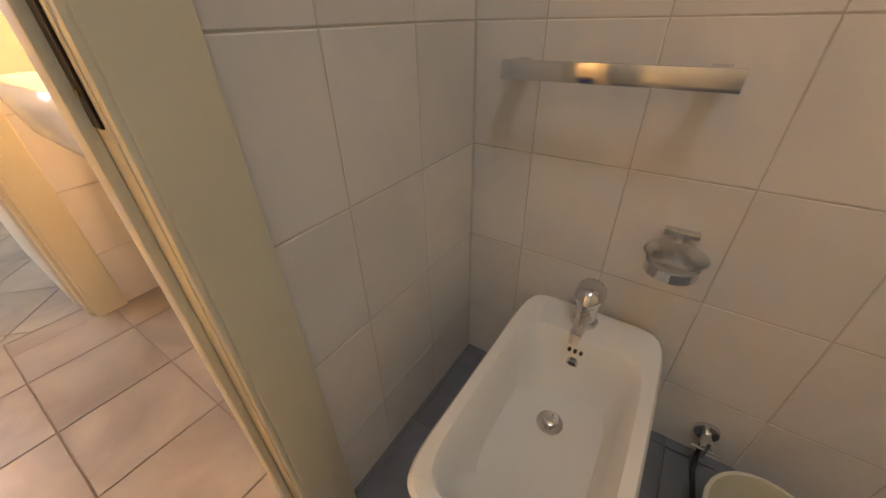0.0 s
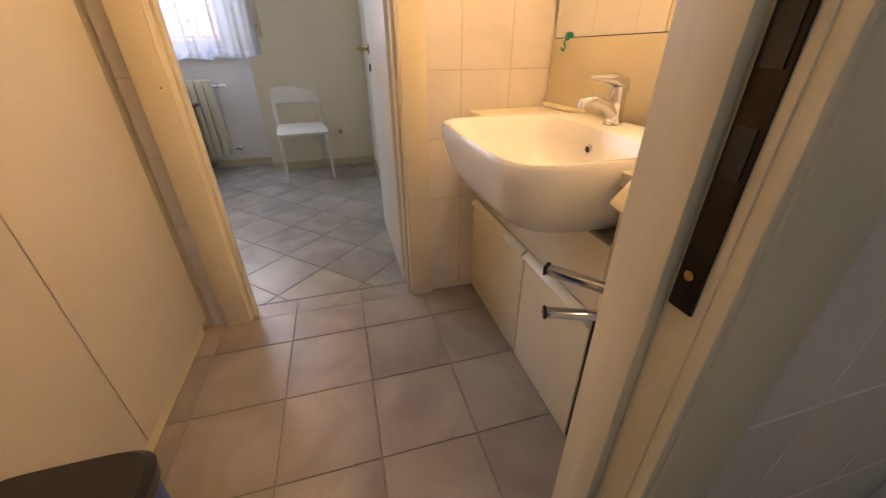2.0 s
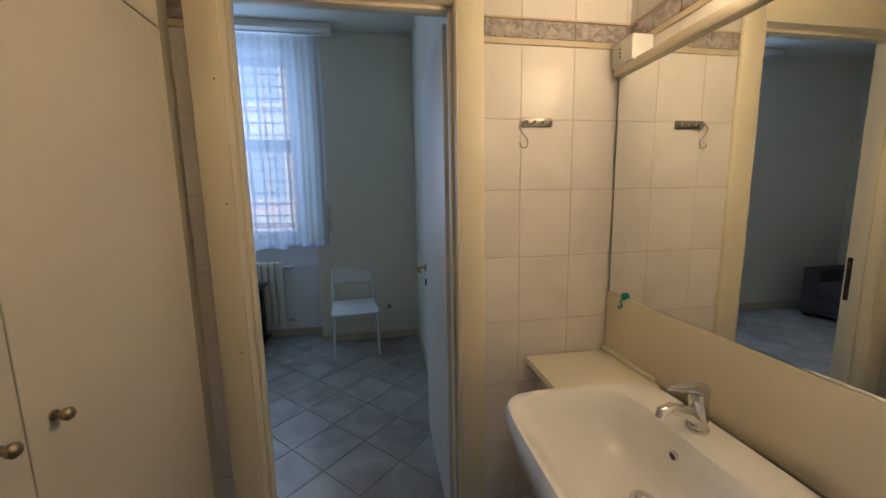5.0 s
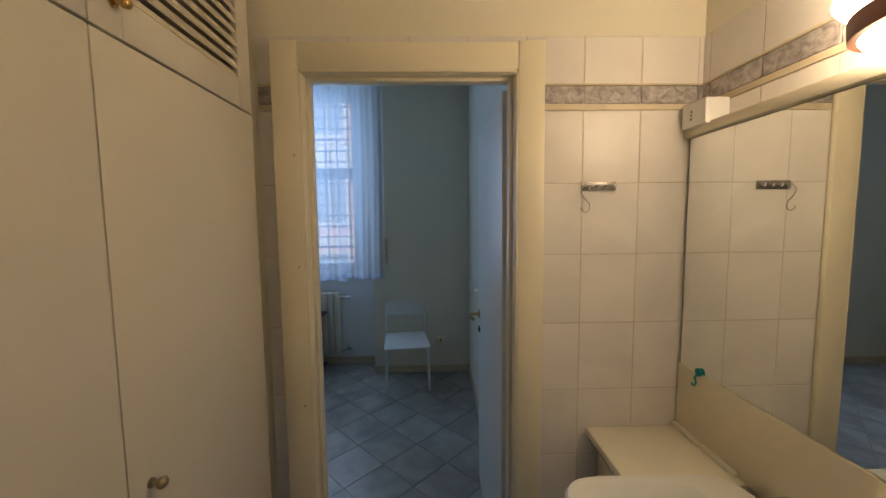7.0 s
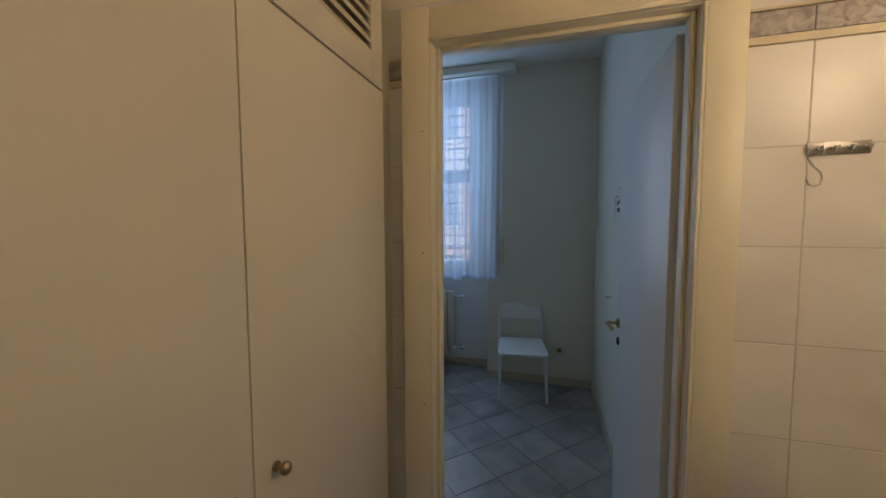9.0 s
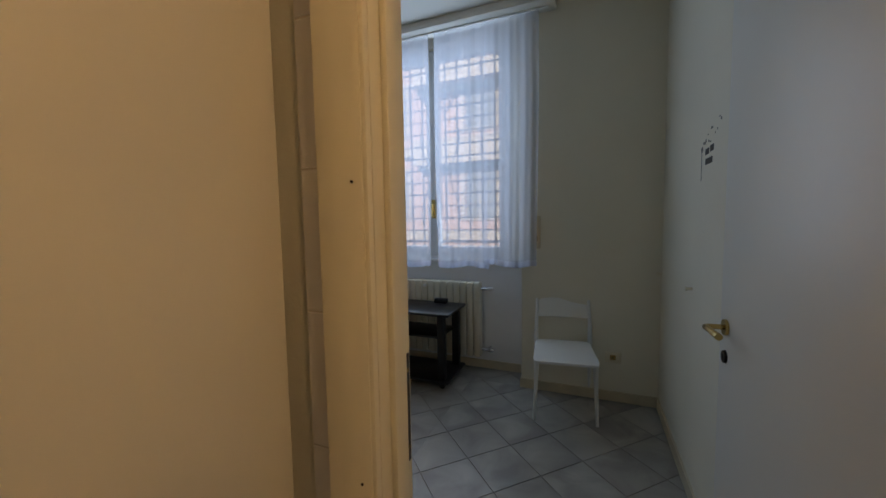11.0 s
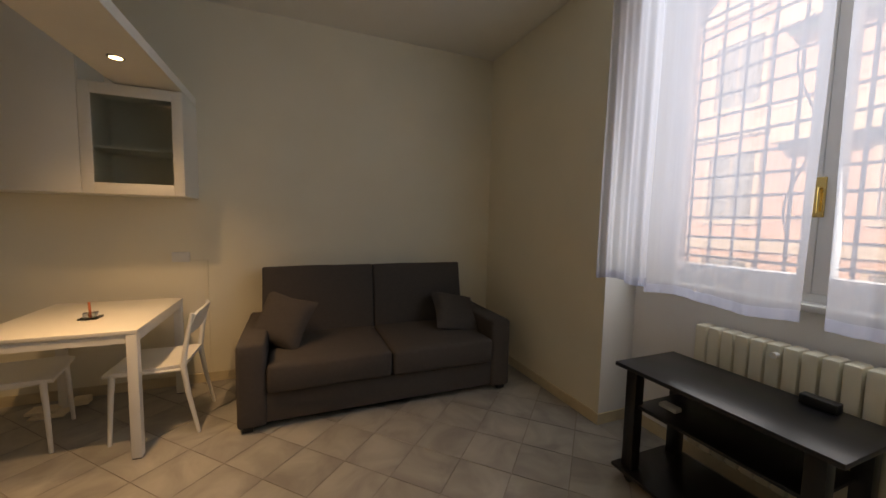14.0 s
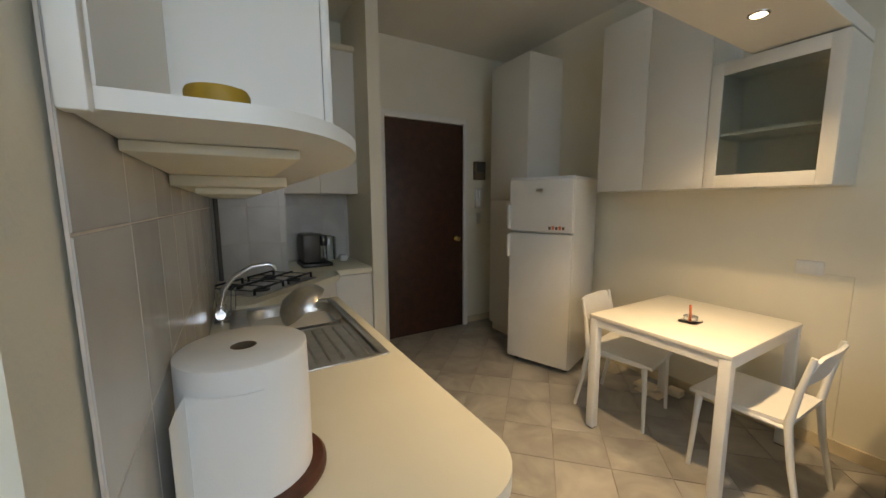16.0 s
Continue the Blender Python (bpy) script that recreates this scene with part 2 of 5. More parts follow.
M_BORDER = tile_mat("grey_scroll_border_tile", (0.52, 0.48, 0.47), (0.24, 0.21, 0.21), (0.45, 0.36, 0.33), 0.2, 0.1, 38.0, 0.1)

# ---- builders ----
def box(bm, x0, y0, z0, x1, y1, z1, bevel=0.0, seg=2):
    x0, x1, y0, y1, z0, z1 = min(x0, x1), max(x0, x1), min(y0, y1), max(y0, y1), min(z0, z1), max(z0, z1)
    b2 = bmesh.new() if bevel else bm
    vs = [b2.verts.new(p) for p in ((x0, y0, z0), (x1, y0, z0), (x1, y1, z0), (x0, y1, z0), (x0, y0, z1), (x1, y0, z1), (x1, y1, z1), (x0, y1, z1))]
    for f in ((3, 2, 1, 0), (4, 5, 6, 7), (0, 1, 5, 4), (1, 2, 6, 5), (2, 3, 7, 6), (3, 0, 4, 7)):
        b2.faces.new([vs[i] for i in f])
    if bevel:
        bmesh.ops.bevel(b2, geom=b2.edges[:], offset=bevel, segments=seg, affect="EDGES", profile=0.5)
        me = bpy.data.meshes.new("t")
        b2.to_mesh(me)
        b2.free()
        bm.from_mesh(me)
        bpy.data.meshes.remove(me)
    return bm


def B(*boxes):
    bm = bmesh.new()
    for b in boxes:
        box(bm, *b)
    return bm


def loft(bm, loops, cap=True, closed=True):
    rings = [[bm.verts.new(p) for p in lp] for lp in loops]
    n = len(rings[0])
    for a, b in zip(rings, rings[1:]):
        for i in range(n if closed else n - 1):
            j = (i + 1) % n
            bm.faces.new((a[i], a[j], b[j], b[i]))
    if cap:
        bm.faces.new(rings[0][::-1])
        bm.faces.new(rings[-1])
    return bm


def tube(bm, pts, r, n=10):
    """A round bar along points; r is one radius or one for each point."""
    pts = [Vector(p) for p in pts]
    rs = r if isinstance(r, (list, tuple)) else [r] * len(pts)
    loops, side = [], None
    for i, p in enumerate(pts):
        d = (pts[min(i + 1, len(pts) - 1)] - pts[max(i - 1, 0)]).normalized()
        if side is None:
            side = d.cross(Vector((0, 0, 1)) if abs(d.z) < 0.9 else Vector((1, 0, 0))).normalized()
        side = (side - d * side.dot(d)).normalized()
        up = d.cross(side)
        loops.append([p + rs[i] * (math.cos(a) * side + math.sin(a) * up) for a in (2 * math.pi * k / n for k in range(n))])
    return loft(bm, loops)


def lathe(bm, x, y, prof, n=24):
    """A turned shape about the upright line through x, y; prof: radius and height pairs."""
    return loft(bm, [[(x + r * math.cos(2 * math.pi * k / n), y + r * math.sin(2 * math.pi * k / n), z) for k in range(n)] for r, z in prof])


def extrude_poly(bm, pts, z0, z1):
    return loft(bm, [[(x, y, z0) for x, y in pts], [(x, y, z1) for x, y in pts]])


def superloop(cx, cy, z, a, b, p=4.0, n=40):
    out = []
    for k in range(n):
        t = 2 * math.pi * k / n
        c, s2 = math.cos(t), math.sin(t)
        out.append((cx + a * math.copysign(abs(c) ** (2 / p), c), cy + b * math.copysign(abs(s2) ** (2 / p), s2), z))
    return out


def mesh_of(name, bm, material, smooth=False):
    bmesh.ops.recalc_face_normals(bm, faces=bm.faces)
    me = bpy.data.meshes.new(name)
    bm.to_mesh(me)
    bm.free()
    me.materials.append(material)
    if smooth:
        me.shade_smooth()
        me.set_sharp_from_angle(angle=radians(42))
    return me


def root_matrix(ob):
    m = ob.matrix_basis.copy()
    while ob.parent:
        ob = ob.parent
        m = ob.matrix_basis @ m
    return m


def part(name, bm, material, parent, label="", smooth=True):
    """One mesh of a thing, given in the world's coordinates."""
    bm.transform(root_matrix(parent).inverted())
    ob = new(name, mesh_of(name, bm, material, smooth))
    ob.parent = parent
    return tagged(ob, label)


def thing(name, x, y, z, label, category, group="", kind=""):
    ob = new(name)
    ob.empty_display_size = 0.1
    ob.matrix_basis = pose(x, y, z)
    return tagged(ob, label, category, group, kind)


def single(name, bm, material, label, category, group="", kind="", smooth=True):
    return tagged(new(name, mesh_of(name, bm, material, smooth)), label, category, group, kind)


def structure(name, bm, material, label, category):
    return single(name, bm, material, label, category, kind="structure", smooth=False)


# ---- structure ----
N, S, W, E, H = -0.17, -4.58, -2.45, 3.05, 3.02
NB = 0.415
floor_ob = structure("floor", B((W - 0.6, S - 0.2, -0.2, E + 0.2, 0.6, -0.004)), M_GREY, "grey ceramic tiled floor with dark joints", "floor")
structure("ceiling", B((W - 0.6, S - 0.2, H, E + 0.2, 0.6, H + 0.2)), M_CEIL, "plain white plaster ceiling", "ceiling")
structure("wall_south", B((W - 0.3, S - 0.2, -0.02, E + 0.2, S, H)), M_PAINT, "cream painted plaster wall behind the sofa", "wall")
# window niche from the floor up, the window in its back wall
NY0, NY1, NX, NZ, WY0, WY1, WZ0, WZ1 = -2.97, -1.16, -2.73, 3.005, -2.82, -1.30, 1.03, 2.995
structure("wall_west", B((W - 0.3, S, -0.02, W, NY0, H), (W - 0.3, NY1, -0.02, W, 0.6, H), (W - 0.3, NY0, NZ, W, NY1, H),
                         (NX - 0.15, NY0, WZ1, NX, NY1, NZ), (NX - 0.15, NY0, WZ0, NX, WY0, WZ1), (NX - 0.15, WY1, WZ0, NX, NY1, WZ1)),
          M_PAINT, "cream painted outer wall with a deep window niche", "wall")
structure("wall_niche", B((NX - 0.15, NY0, -0.02, NX, NY1, WZ0)), M_NICHE, "white painted wall under the window", "wall")
for ya, yb in ((NY0 - .001, NY0 + .003), (NY1 - .003, NY1 + .001)):
    structure("niche_reveal", B((NX, ya, 0, W, yb, NZ)), M_NICHE, "white painted reveal of the window niche", "wall")
structure("wall_north", B((W, N, -0.02, -0.10, N + 0.1, H)), M_PAINT, "cream painted plaster wall behind the open door", "wall")
OY0, OY1, OZ = -0.96, -0.24, 2.10
structure("wall_partition", B((-0.10, -1.6, -0.02, -0.008, OY0 - 0.03, H), (-0.10, OY0 - 0.03, OZ + 0.03, -0.008, OY1 + 0.03, H), (-0.10, OY1 + 0.03, -0.02, -0.008, 0.5, H)), M_PAINT, "cream partition wall with a doorway", "wall")
structure("wall_kitchen", B((-0.008, -1.6, -0.02, E, -1.555, H)), M_PAINT, "white painted kitchen wall", "wall")
structure("wall_east", B((E, S, -0.02, E + 0.2, -1.6, H)), M_PAINT, "cream wall around the entrance door", "wall")
structure("wall_mirror_side", B((-0.008, NB + 0.008, -0.02, 3.05, 0.55, H)), M_PAINT, "bathroom wall tiled to shoulder height, painted above", "wall")
structure("wall_bath_door", B((1.2, OY1 + 0.02, -0.02, 1.28, NB + .008, H), (1.2, -1.55, -0.02, 1.28, OY0 - 0.03, H), (1.2, OY0 - 0.03, OZ + 0.03, 1.28, OY1 + 0.02, H)), M_PAINT, "tiled wall with the bathroom doorway", "wall")
structure("wall_bath_east", B((3.0, -1.55, -0.02, 3.05, NB + .008, H)), M_PAINT, "bathroom end wall", "wall")
structure("pier", B((2.37, -2.78, -0.02, E, -2.68, H)), M_PAINT, "white painted pier beside the entrance door", "wall")
structure("chimney_breast", B((2.382, -2.05, -0.02, E, -1.6, H)), M_PAINT, "white wall projection beside the cooker", "wall")

# skirting
SK = 0.075
structure("baseboard", B((W, S, 0, W + 0.012, NY0, SK), (W, NY1, 0, W + 0.012, N, SK), (NX, NY0 + .012, 0, NX + 0.012, NY1 - .012, SK), (NX, NY0, 0, W + 0.012, NY0 + 0.012, SK), (NX, NY1 - 0.012, 0, W + 0.012, NY1, SK),
                         (W + 0.012, S, 0, 2.17, S + 0.012, SK), (2.745, S, 0, E - .012, S + 0.012, SK), (W + .012, N - 0.012, 0, -0.12, N, SK), (E - 0.012, S, 0, E, -4.05, SK), (E - 0.012, -3.0, 0, E, -2.78, SK)), M_SKIRT, "low beige skirting along the living room walls", "skirting")

# ---- doorways ----
def door_trim(name, x_in, x_out, y0, y1, label):
    """Casings on both faces and the stepped lining of a doorway."""
    t = thing(name, (x_in + x_out) / 2, (y0 + y1) / 2, 0, label, "door frame", kind="structure")
    w, p = 0.095, 0.02
    for xa, xb in ((x_out, x_out + p), (x_in - 0.4 * p, x_in)):
        part("casing", B((xa, y0 - w - .005, 0, xb, y0 - 0.01, OZ + w + 0.01, 0.004)), M_CREAM, t)
        part("casing", B((xa, y1 + 0.01, 0, xb, y1 + w + .005, OZ + w + 0.01, 0.004)), M_CREAM, t)
        part("casing_head", B((xa, y0 - 0.0105, OZ + 0.01, xb - 0.002 if xa == x_out else xb, y1 + 0.0105, OZ + w + 0.004, 0.004)), M_CREAM, t)
    a, b = x_in - .002, x_out + .006
    for yy, sg in ((y0, 1), (y1, -1)):
        part("lining", B((a, yy - sg * 0.028, 0, b, yy, OZ + 0.0, 0.002)), M_CREAM, t)
        part("door_stop", B((a + 0.035, yy, 0, b - 0.03, yy + sg * 0.013, OZ, 0.003)), M_CREAM, t)
        part("bead", B((b - 0.004, yy - sg * 0.012, 0, b + 0.012, yy - sg * 0.002, OZ, 0.003)), M_CREAM, t)
    part("lining_head", B((a, y0 - .028, OZ, b, y1 + .028, OZ + 0.028, 0.002)), M_CREAM, t)
    part("door_stop", B((a + 0.035, y0 + .013, OZ - 0.013, b - 0.03, y1 - .013, OZ, 0.003)), M_CREAM, t)
    part("bead", B((b - 0.004, y0, OZ + 0.002, b + 0.012, y1, OZ + 0.012, 0.003)), M_CREAM, t)
    return t


frame_a = door_trim("door_frame_1", -0.10, -0.0, OY0, OY1, "cream painted wooden door frame with stepped lining")
frame_b = door_trim("door_frame_2", 1.2, 1.288, OY0, OY1, "cream painted wooden bathroom door frame")
# latch plates let into the linings
def strike(parent, x, y, sg, z0, z1):
    bm = B((x - 0.010, y, z0, x + 0.010, y + sg * 0.003, z1, 0.0012))
    pl = part("strike_plate", bm, M_STRIKE, parent, "dark bronze latch plate")
    # latch holes not cut: dark blocks stand in for the shade inside them
    part("latch_hole_shade", B((x - 0.006, y + sg * .003, z0 + 0.10, x + 0.007, y + sg * 0.0045, z0 + 0.13)), M_DARK, pl)
    part("latch_hole_shade", B((x - 0.006, y + sg * .003, z0 + 0.16, x + 0.007, y + sg * 0.0045, z0 + 0.19)), M_DARK, pl)
    for zz in (z0 + 0.03, z1 - 0.03):
        bm = bmesh.new()
        tube(bm, [(x, y + sg * 0.003, zz), (x, y + sg * 0.005, zz)], 0.004, 8)
        part("screw", bm, M_BRASS, pl)
strike(frame_b, 1.277, OY1, -1, 0.875, 1.13)
strike(frame_a, -0.084, OY0, 1, 0.93, 1.14)
for zz in (0.3, 0.95, 1.45, 1.83):
    bm = bmesh.new()
    tube(bm, [(0.02, OY0 - 0.03, zz), (0.0215, OY0 - 0.03, zz)], 0.0025, 8)
    part("screw", bm, M_STRIKE, frame_a)

def lever(parent, x, y, sg, toward, z, m):
    bm = bmesh.new()
    tube(bm, [(x, y, z), (x, y + sg * 0.008, z)], 0.024, 20)
    h = part("rosette", bm, m, parent)
    bm = bmesh.new()
    tube(bm, [(x, y + sg * 0.008, z), (x, y + sg * 0.045, z), (x + toward * 0.012, y + sg * 0.055, z), (x + toward * 0.06, y + sg * 0.056, z + .003), (x + toward * 0.115, y + sg * 0.05, z)], [0.008, 0.008, 0.009, 0.0085, 0.010], 12)
    part("lever", bm, m, h)
    bm = bmesh.new()
    tube(bm, [(x, y, z - 0.09), (x, y + sg * 0.007, z - 0.09)], [0.02, 0.018], 20)
    k = part("key_plate", bm, M_STRIKE, parent)
    # dark block in place of the shade within the keyhole
    part("keyhole_shade", B((x - 0.003, y + sg * .007, z - 0.1, x + 0.003, y + sg * .0085, z - 0.08)), M_DARK, k)

dl = thing("door_1", -0.11, -0.285, 0, "white flush interior door standing open with brass lever handle", "door", kind="structure")
part("leaf", B((-0.862, -0.262, 0.012, -0.112, -0.219, 2.085, 0.004)), M_WHITE, dl)
lever(dl, -0.805, -0.262, -1, 1, 1.055, M_BRASS)
for zz in (0.25, 1.05, 1.85):
    bm = bmesh.new()
    tube(bm, [(-0.110, -0.214, zz), (-0.110, -0.214, zz + 0.09)], 0.007, 10)
    part("hinge", bm, M_BRASS, dl)
part("lock_plate", B((-0.8635, -0.251, 0.95, -0.8618, -0.230, 1.17)), M_STRIKE, dl)

ed = thing("door_2", E - 0.03, -3.52, 0, "closed dark brown wooden entrance door with white frame", "door", kind="structure")
part("leaf", B((E - 0.045, -3.97, 0.005, E - 0.002, -3.06, 2.25, 0.003)), M_DOOR, ed)
part("frame", B((E - 0.06, -4.03, 0, E, -3.975, 2.32, 0.004)), M_WHITE, ed, "white door frame")
part("frame", B((E - 0.06, -3.055, 0, E, -3.0, 2.32, 0.004)), M_WHITE, ed, "white door frame")
part("frame_head", B((E - 0.06, -3.9745, 2.255, E, -3.0555, 2.32, 0.004)), M_WHITE, ed, "white door frame")
bm = bmesh.new()
tube(bm, [(E - 0.045, -3.88, 1.02), (E - 0.055, -3.88, 1.02), (E - 0.07, -3.88, 1.02), (E - 0.1, -3.88, 1.02), (E - 0.105, -3.88, 1.02)], [0.03, 0.03, 0.012, 0.026, 0.015], 16)
part("knob", bm, M_BRASS, ed, "brass door knob")

# ---- window ----
win = thing("window_1", NX - 0.05, (WY0 + WY1) / 2, WZ0, "white two-leaf casement window with sill", "window", kind="structure")
fx0, fx1, mid = NX - 0.10, NX - 0.02, (WY0 + WY1) / 2
part("window_frame", B((fx0, WY0, WZ0, fx1, WY0 + 0.05, WZ1, .003)), M_PLASTIC, win)
part("window_frame", B((fx0, WY1 - 0.05, WZ0, fx1, WY1, WZ1, .003)), M_PLASTIC, win)
part("window_frame", B((fx0, WY0 + 0.0505, WZ1 - 0.05, fx1, WY1 - 0.0505, WZ1, .003)), M_PLASTIC, win)
part("window_frame", B((fx0, WY0 + 0.0505, WZ0, fx1, WY1 - 0.0505, WZ0 + 0.04, .003)), M_PLASTIC, win)
for ya, yb in ((WY0 + 0.052, mid - 0.001), (mid + 0.001, WY1 - 0.052)):
    z0, z1, w = WZ0 + 0.042, WZ1 - 0.052, 0.058
    c = part("casement", B((fx0 + .02, ya, z0, fx1 + .012, ya + w, z1, .004), (fx0 + .02, yb - w, z0, fx1 + .012, yb, z1, .004), (fx0 + .02, ya + w, z0, fx1 + .012, yb - w, z0 + w + .02, .004), (fx0 + .02, ya + w, z1 - w, fx1 + .012, yb - w, z1, .004)), M_PLASTIC, win)
    g = part("pane", B((fx0 + 0.045, ya + w - .008, z0 + w + .012, fx0 + 0.051, yb - w + .008, z1 - w + .008)), M_WINDOW, c)
    g.visible_shadow = False
hb = part("handle_plate", B((fx1 + .012, mid - 0.02, 1.42, fx1 + .022, mid + 0.02, 1.60, .004)), M_BRASS, win, "brass window handle")
bm = bmesh.new()
tube(bm, [(fx1 + .02, mid, 1.55), (fx1 + .05, mid, 1.55), (fx1 + .055, mid, 1.53), (fx1 + .05, mid, 1.44)], [.008, .008, .009, .007], 10)
part("lever", bm, M_BRASS, hb)
part("window_sill", B((NX - .02, NY0 + 0.002, WZ0 - 0.035, NX + 0.055, NY1 - 0.002, WZ0 - 0.003, .006)), M_STONE, win, "white stone window sill")

gr = thing("window_grille", NX - 0.2, mid, WZ0, "dark wrought iron security grille outside the window", "grille", kind="structure")
gx = NX - 0.19
ys = [WY0 - .06 + k * (WY1 - WY0 + .12) / 13 for k in range(14)]
for y in ys:
    bm = bmesh.new()
    tube(bm, [(gx, y, WZ0 - .1), (gx, y, WZ1 + .1)], 0.0095, 6)
    part("bar", bm, M_IRON, gr)
for k in range(16):
    z = WZ0 + 0.02 + k * 0.122
    part("crossbar", B((gx - 0.016, WY0 - .08, z, gx - .0075, WY1 + .08, z + 0.016)), M_IRON, gr)
def ring(name, y, z, rad):
    bm = bmesh.new()
    tube(bm, [(gx + .009, y + rad * math.cos(a), z + rad * math.sin(a)) for a in (2 * math.pi * k / 24 for k in range(25))], 0.006, 6)
    part(name, bm, M_IRON, gr)
ring("scroll_ring", mid, 2.60, 0.15)
for k in range(4):
    a = math.pi / 4 + math.pi / 2 * k
    ring("scroll_ring", mid + 0.088 * math.cos(a), 2.60 + 0.088 * math.sin(a), 0.058)
for sg in (-1, 1):
    bm = bmesh.new()
    tube(bm, [(gx + .009, mid + sg * (0.16 + 0.05 * math.sin(v * 9)), 2.42 - 1.1 * v) for v in (k / 24 for k in range(25))], 0.006, 6)
    part("scroll_bar", bm, M_IRON, gr)
# masonry outside the grille with an arched head
bm = bmesh.new()
AR, AZ, AX0, AX1, AH = 1.04, 2.13, -3.14, -2.965, 0.86
arc = [(mid + u * AH, AZ + math.sqrt(AR * AR - (u * AH) ** 2)) for u in (k / 12 - 1 for k in range(25))]
loft(bm, [[(AX0, y, z), (AX1, y, z), (AX1, y, 3.6), (AX0, y, 3.6)] for y, z in arc])
for sg in (-1, 1):
    box(bm, AX0, mid + sg * AH, 0.4, AX1, mid + sg * (AH + 1.2), 3.6)
box(bm, AX0, mid - AH, 0.4, AX1, mid + AH, WZ0 - 0.06)
structure("window_arch", bm, M_STONE, "pale stone surround with an arched head outside the window", "window surround")

# ---- outside ----
single("ground", B((-60, -60, -1.4, NX - 0.16, 60, -1.3)), M_ASPHALT, "grey asphalt street below the window", "street", kind="structure")
fac = thing("apartment_building", -11.5, -2, -1.3, "salmon rendered apartment building with white stone bands across the street", "building")
FX = -11.5
part("wall", B((FX - 6, -26, -1.3, FX, 22, 15)), M_BRICK, fac)
part("roof", B((FX - 6.4, -26.4, 15, FX + 0.5, 22.4, 15.5)), M_SHUTTER, fac, "dark roof edge")
for z in (0.75, 3.75, 6.95, 10.2, 13.4):
    part("stone_band", B((FX, -26, z, FX + 0.12, 22, z + 0.34)), M_STONE, fac, "white stone band")
for fl, z in enumerate((-0.9, 1.55, 4.55, 7.75, 10.9)):
    for k in range(14):
        y = -24.5 + 3.3 * k
        top = 1.45 if fl == 0 else 1.8
        w = part("window", B((FX, y - 0.12, z - 0.12, FX + 0.08, y, z + top), (FX, y + 1.1, z - 0.12, FX + 0.08, y + 1.22, z + top), (FX, y, z - 0.12, FX + 0.08, y + 1.1, z), (FX, y, z + top - 0.12, FX + 0.08, y + 1.1, z + top)), M_STONE, fac, "white stone window surround")
        part("pane", B((FX, y + 0.05, z, FX + 0.03, y + 0.53, z + top - .12)), M_PANE, w)
        part("pane", B((FX, y + 0.57, z, FX + 0.03, y + 1.05, z + top - .12)), M_PANE, w)
        part("mullion", B((FX, y + 0.53, z, FX + 0.05, y + 0.57, z + top - .12)), M_STONE, w)
for z in (3.35, 5.95, 9.2):
    b = part("balcony", B((FX, -6.4, z, FX + 0.6, -3.1, z + 0.16)), M_STONE, fac, "white balcony with solid parapet panels")
    for k in range(4):
        part("parapet_panel", B((FX + .52, -6.36 + .81 * k, z + .16, FX + .58, -5.60 + .81 * k, z + 0.78)), M_STONE, b)
    part("rail", B((FX + .49, -6.4, z + .78, FX + .61, -3.1, z + 0.84)), M_STONE, b)
    # dark green tube put in as the shade under the balcony slab
    bm = bmesh.new()
    tube(bm, [(FX + .3, -6.3, z - .09), (FX + .3, -3.2, z - .09)], 0.08, 10)
    part("underside_shade", bm, M_SHUTTER, b, "dark green tube standing in for the shade under the balcony")

# ---- living room ----
def curtain(y0, y1, label, material, x, waves, amp, ztop=2.95, zbot=1.03, seed=0):
    rnd = random.Random(seed)
    ph = [rnd.uniform(0, 6.28) for _ in range(4)]
    n, rows = 70, 14
    def px(u, v):
        a = amp * (0.5 + 0.6 * v)
        return x + a * math.sin(u * waves * 6.283 + ph[0] + 0.5 * math.sin(v * 3 + ph[1])) + 0.4 * a * math.sin(u * waves * 15 + ph[2])
    def sheet(bm, off):
        g = []
        for r in range(rows + 1):
            v = r / rows
            g.append([bm.verts.new((px(k / n, v) + off, y0 + (y1 - y0) * (k / n) + 0.012 * math.sin(v * 4 + ph[3]) * v, ztop + (zbot - ztop) * v + 0.012 * v * math.sin(k / n * 7 + ph[1]))) for k in range(n + 1)])
        for r in range(rows):
            for k in range(n):
                bm.faces.new((g[r][k], g[r][k + 1], g[r + 1][k + 1], g[r + 1][k]))
    t = thing("curtain", x, (y0 + y1) / 2, ztop, label, "curtain", "curtains at the window")
    bm = bmesh.new()
    sheet(bm, 0)
    part("cloth", bm, material, t)
    bm = bmesh.new()
    loops = []
    for k in range(n + 1):
        u = k / n
        xx, yy, zz = px(u, 1), y0 + (y1 - y0) * u + 0.012 * math.sin(4 + ph[3]), zbot + 0.012 * math.sin(u * 7 + ph[1])
        loops.append([(xx - 0.002, yy, zz - 0.002), (xx + 0.002, yy, zz - 0.002), (xx + 0.002, yy, zz + 0.045), (xx - 0.002, yy, zz + 0.045)])
    loft(bm, loops)
    part("hem", bm, M_DENSE, t)

CX = -2.375
curtain(-2.96, -2.60, "white sheer curtain hanging in close folds", M_DENSE, CX, 3, 0.012, seed=1)
curtain(-2.61, -1.925, "white sheer curtain over the window leaf", M_SHEER, CX, 3, 0.010, zbot=1.0, seed=2)
curtain(-1.87, -1.43, "white sheer curtain over the window leaf", M_SHEER, CX, 2.5, 0.012, zbot=1.0, seed=3)
curtain(-1.44, -1.02, "white sheer curtain reaching past the niche", M_SHEER, CX, 3, 0.009, zbot=1.02, seed=4)
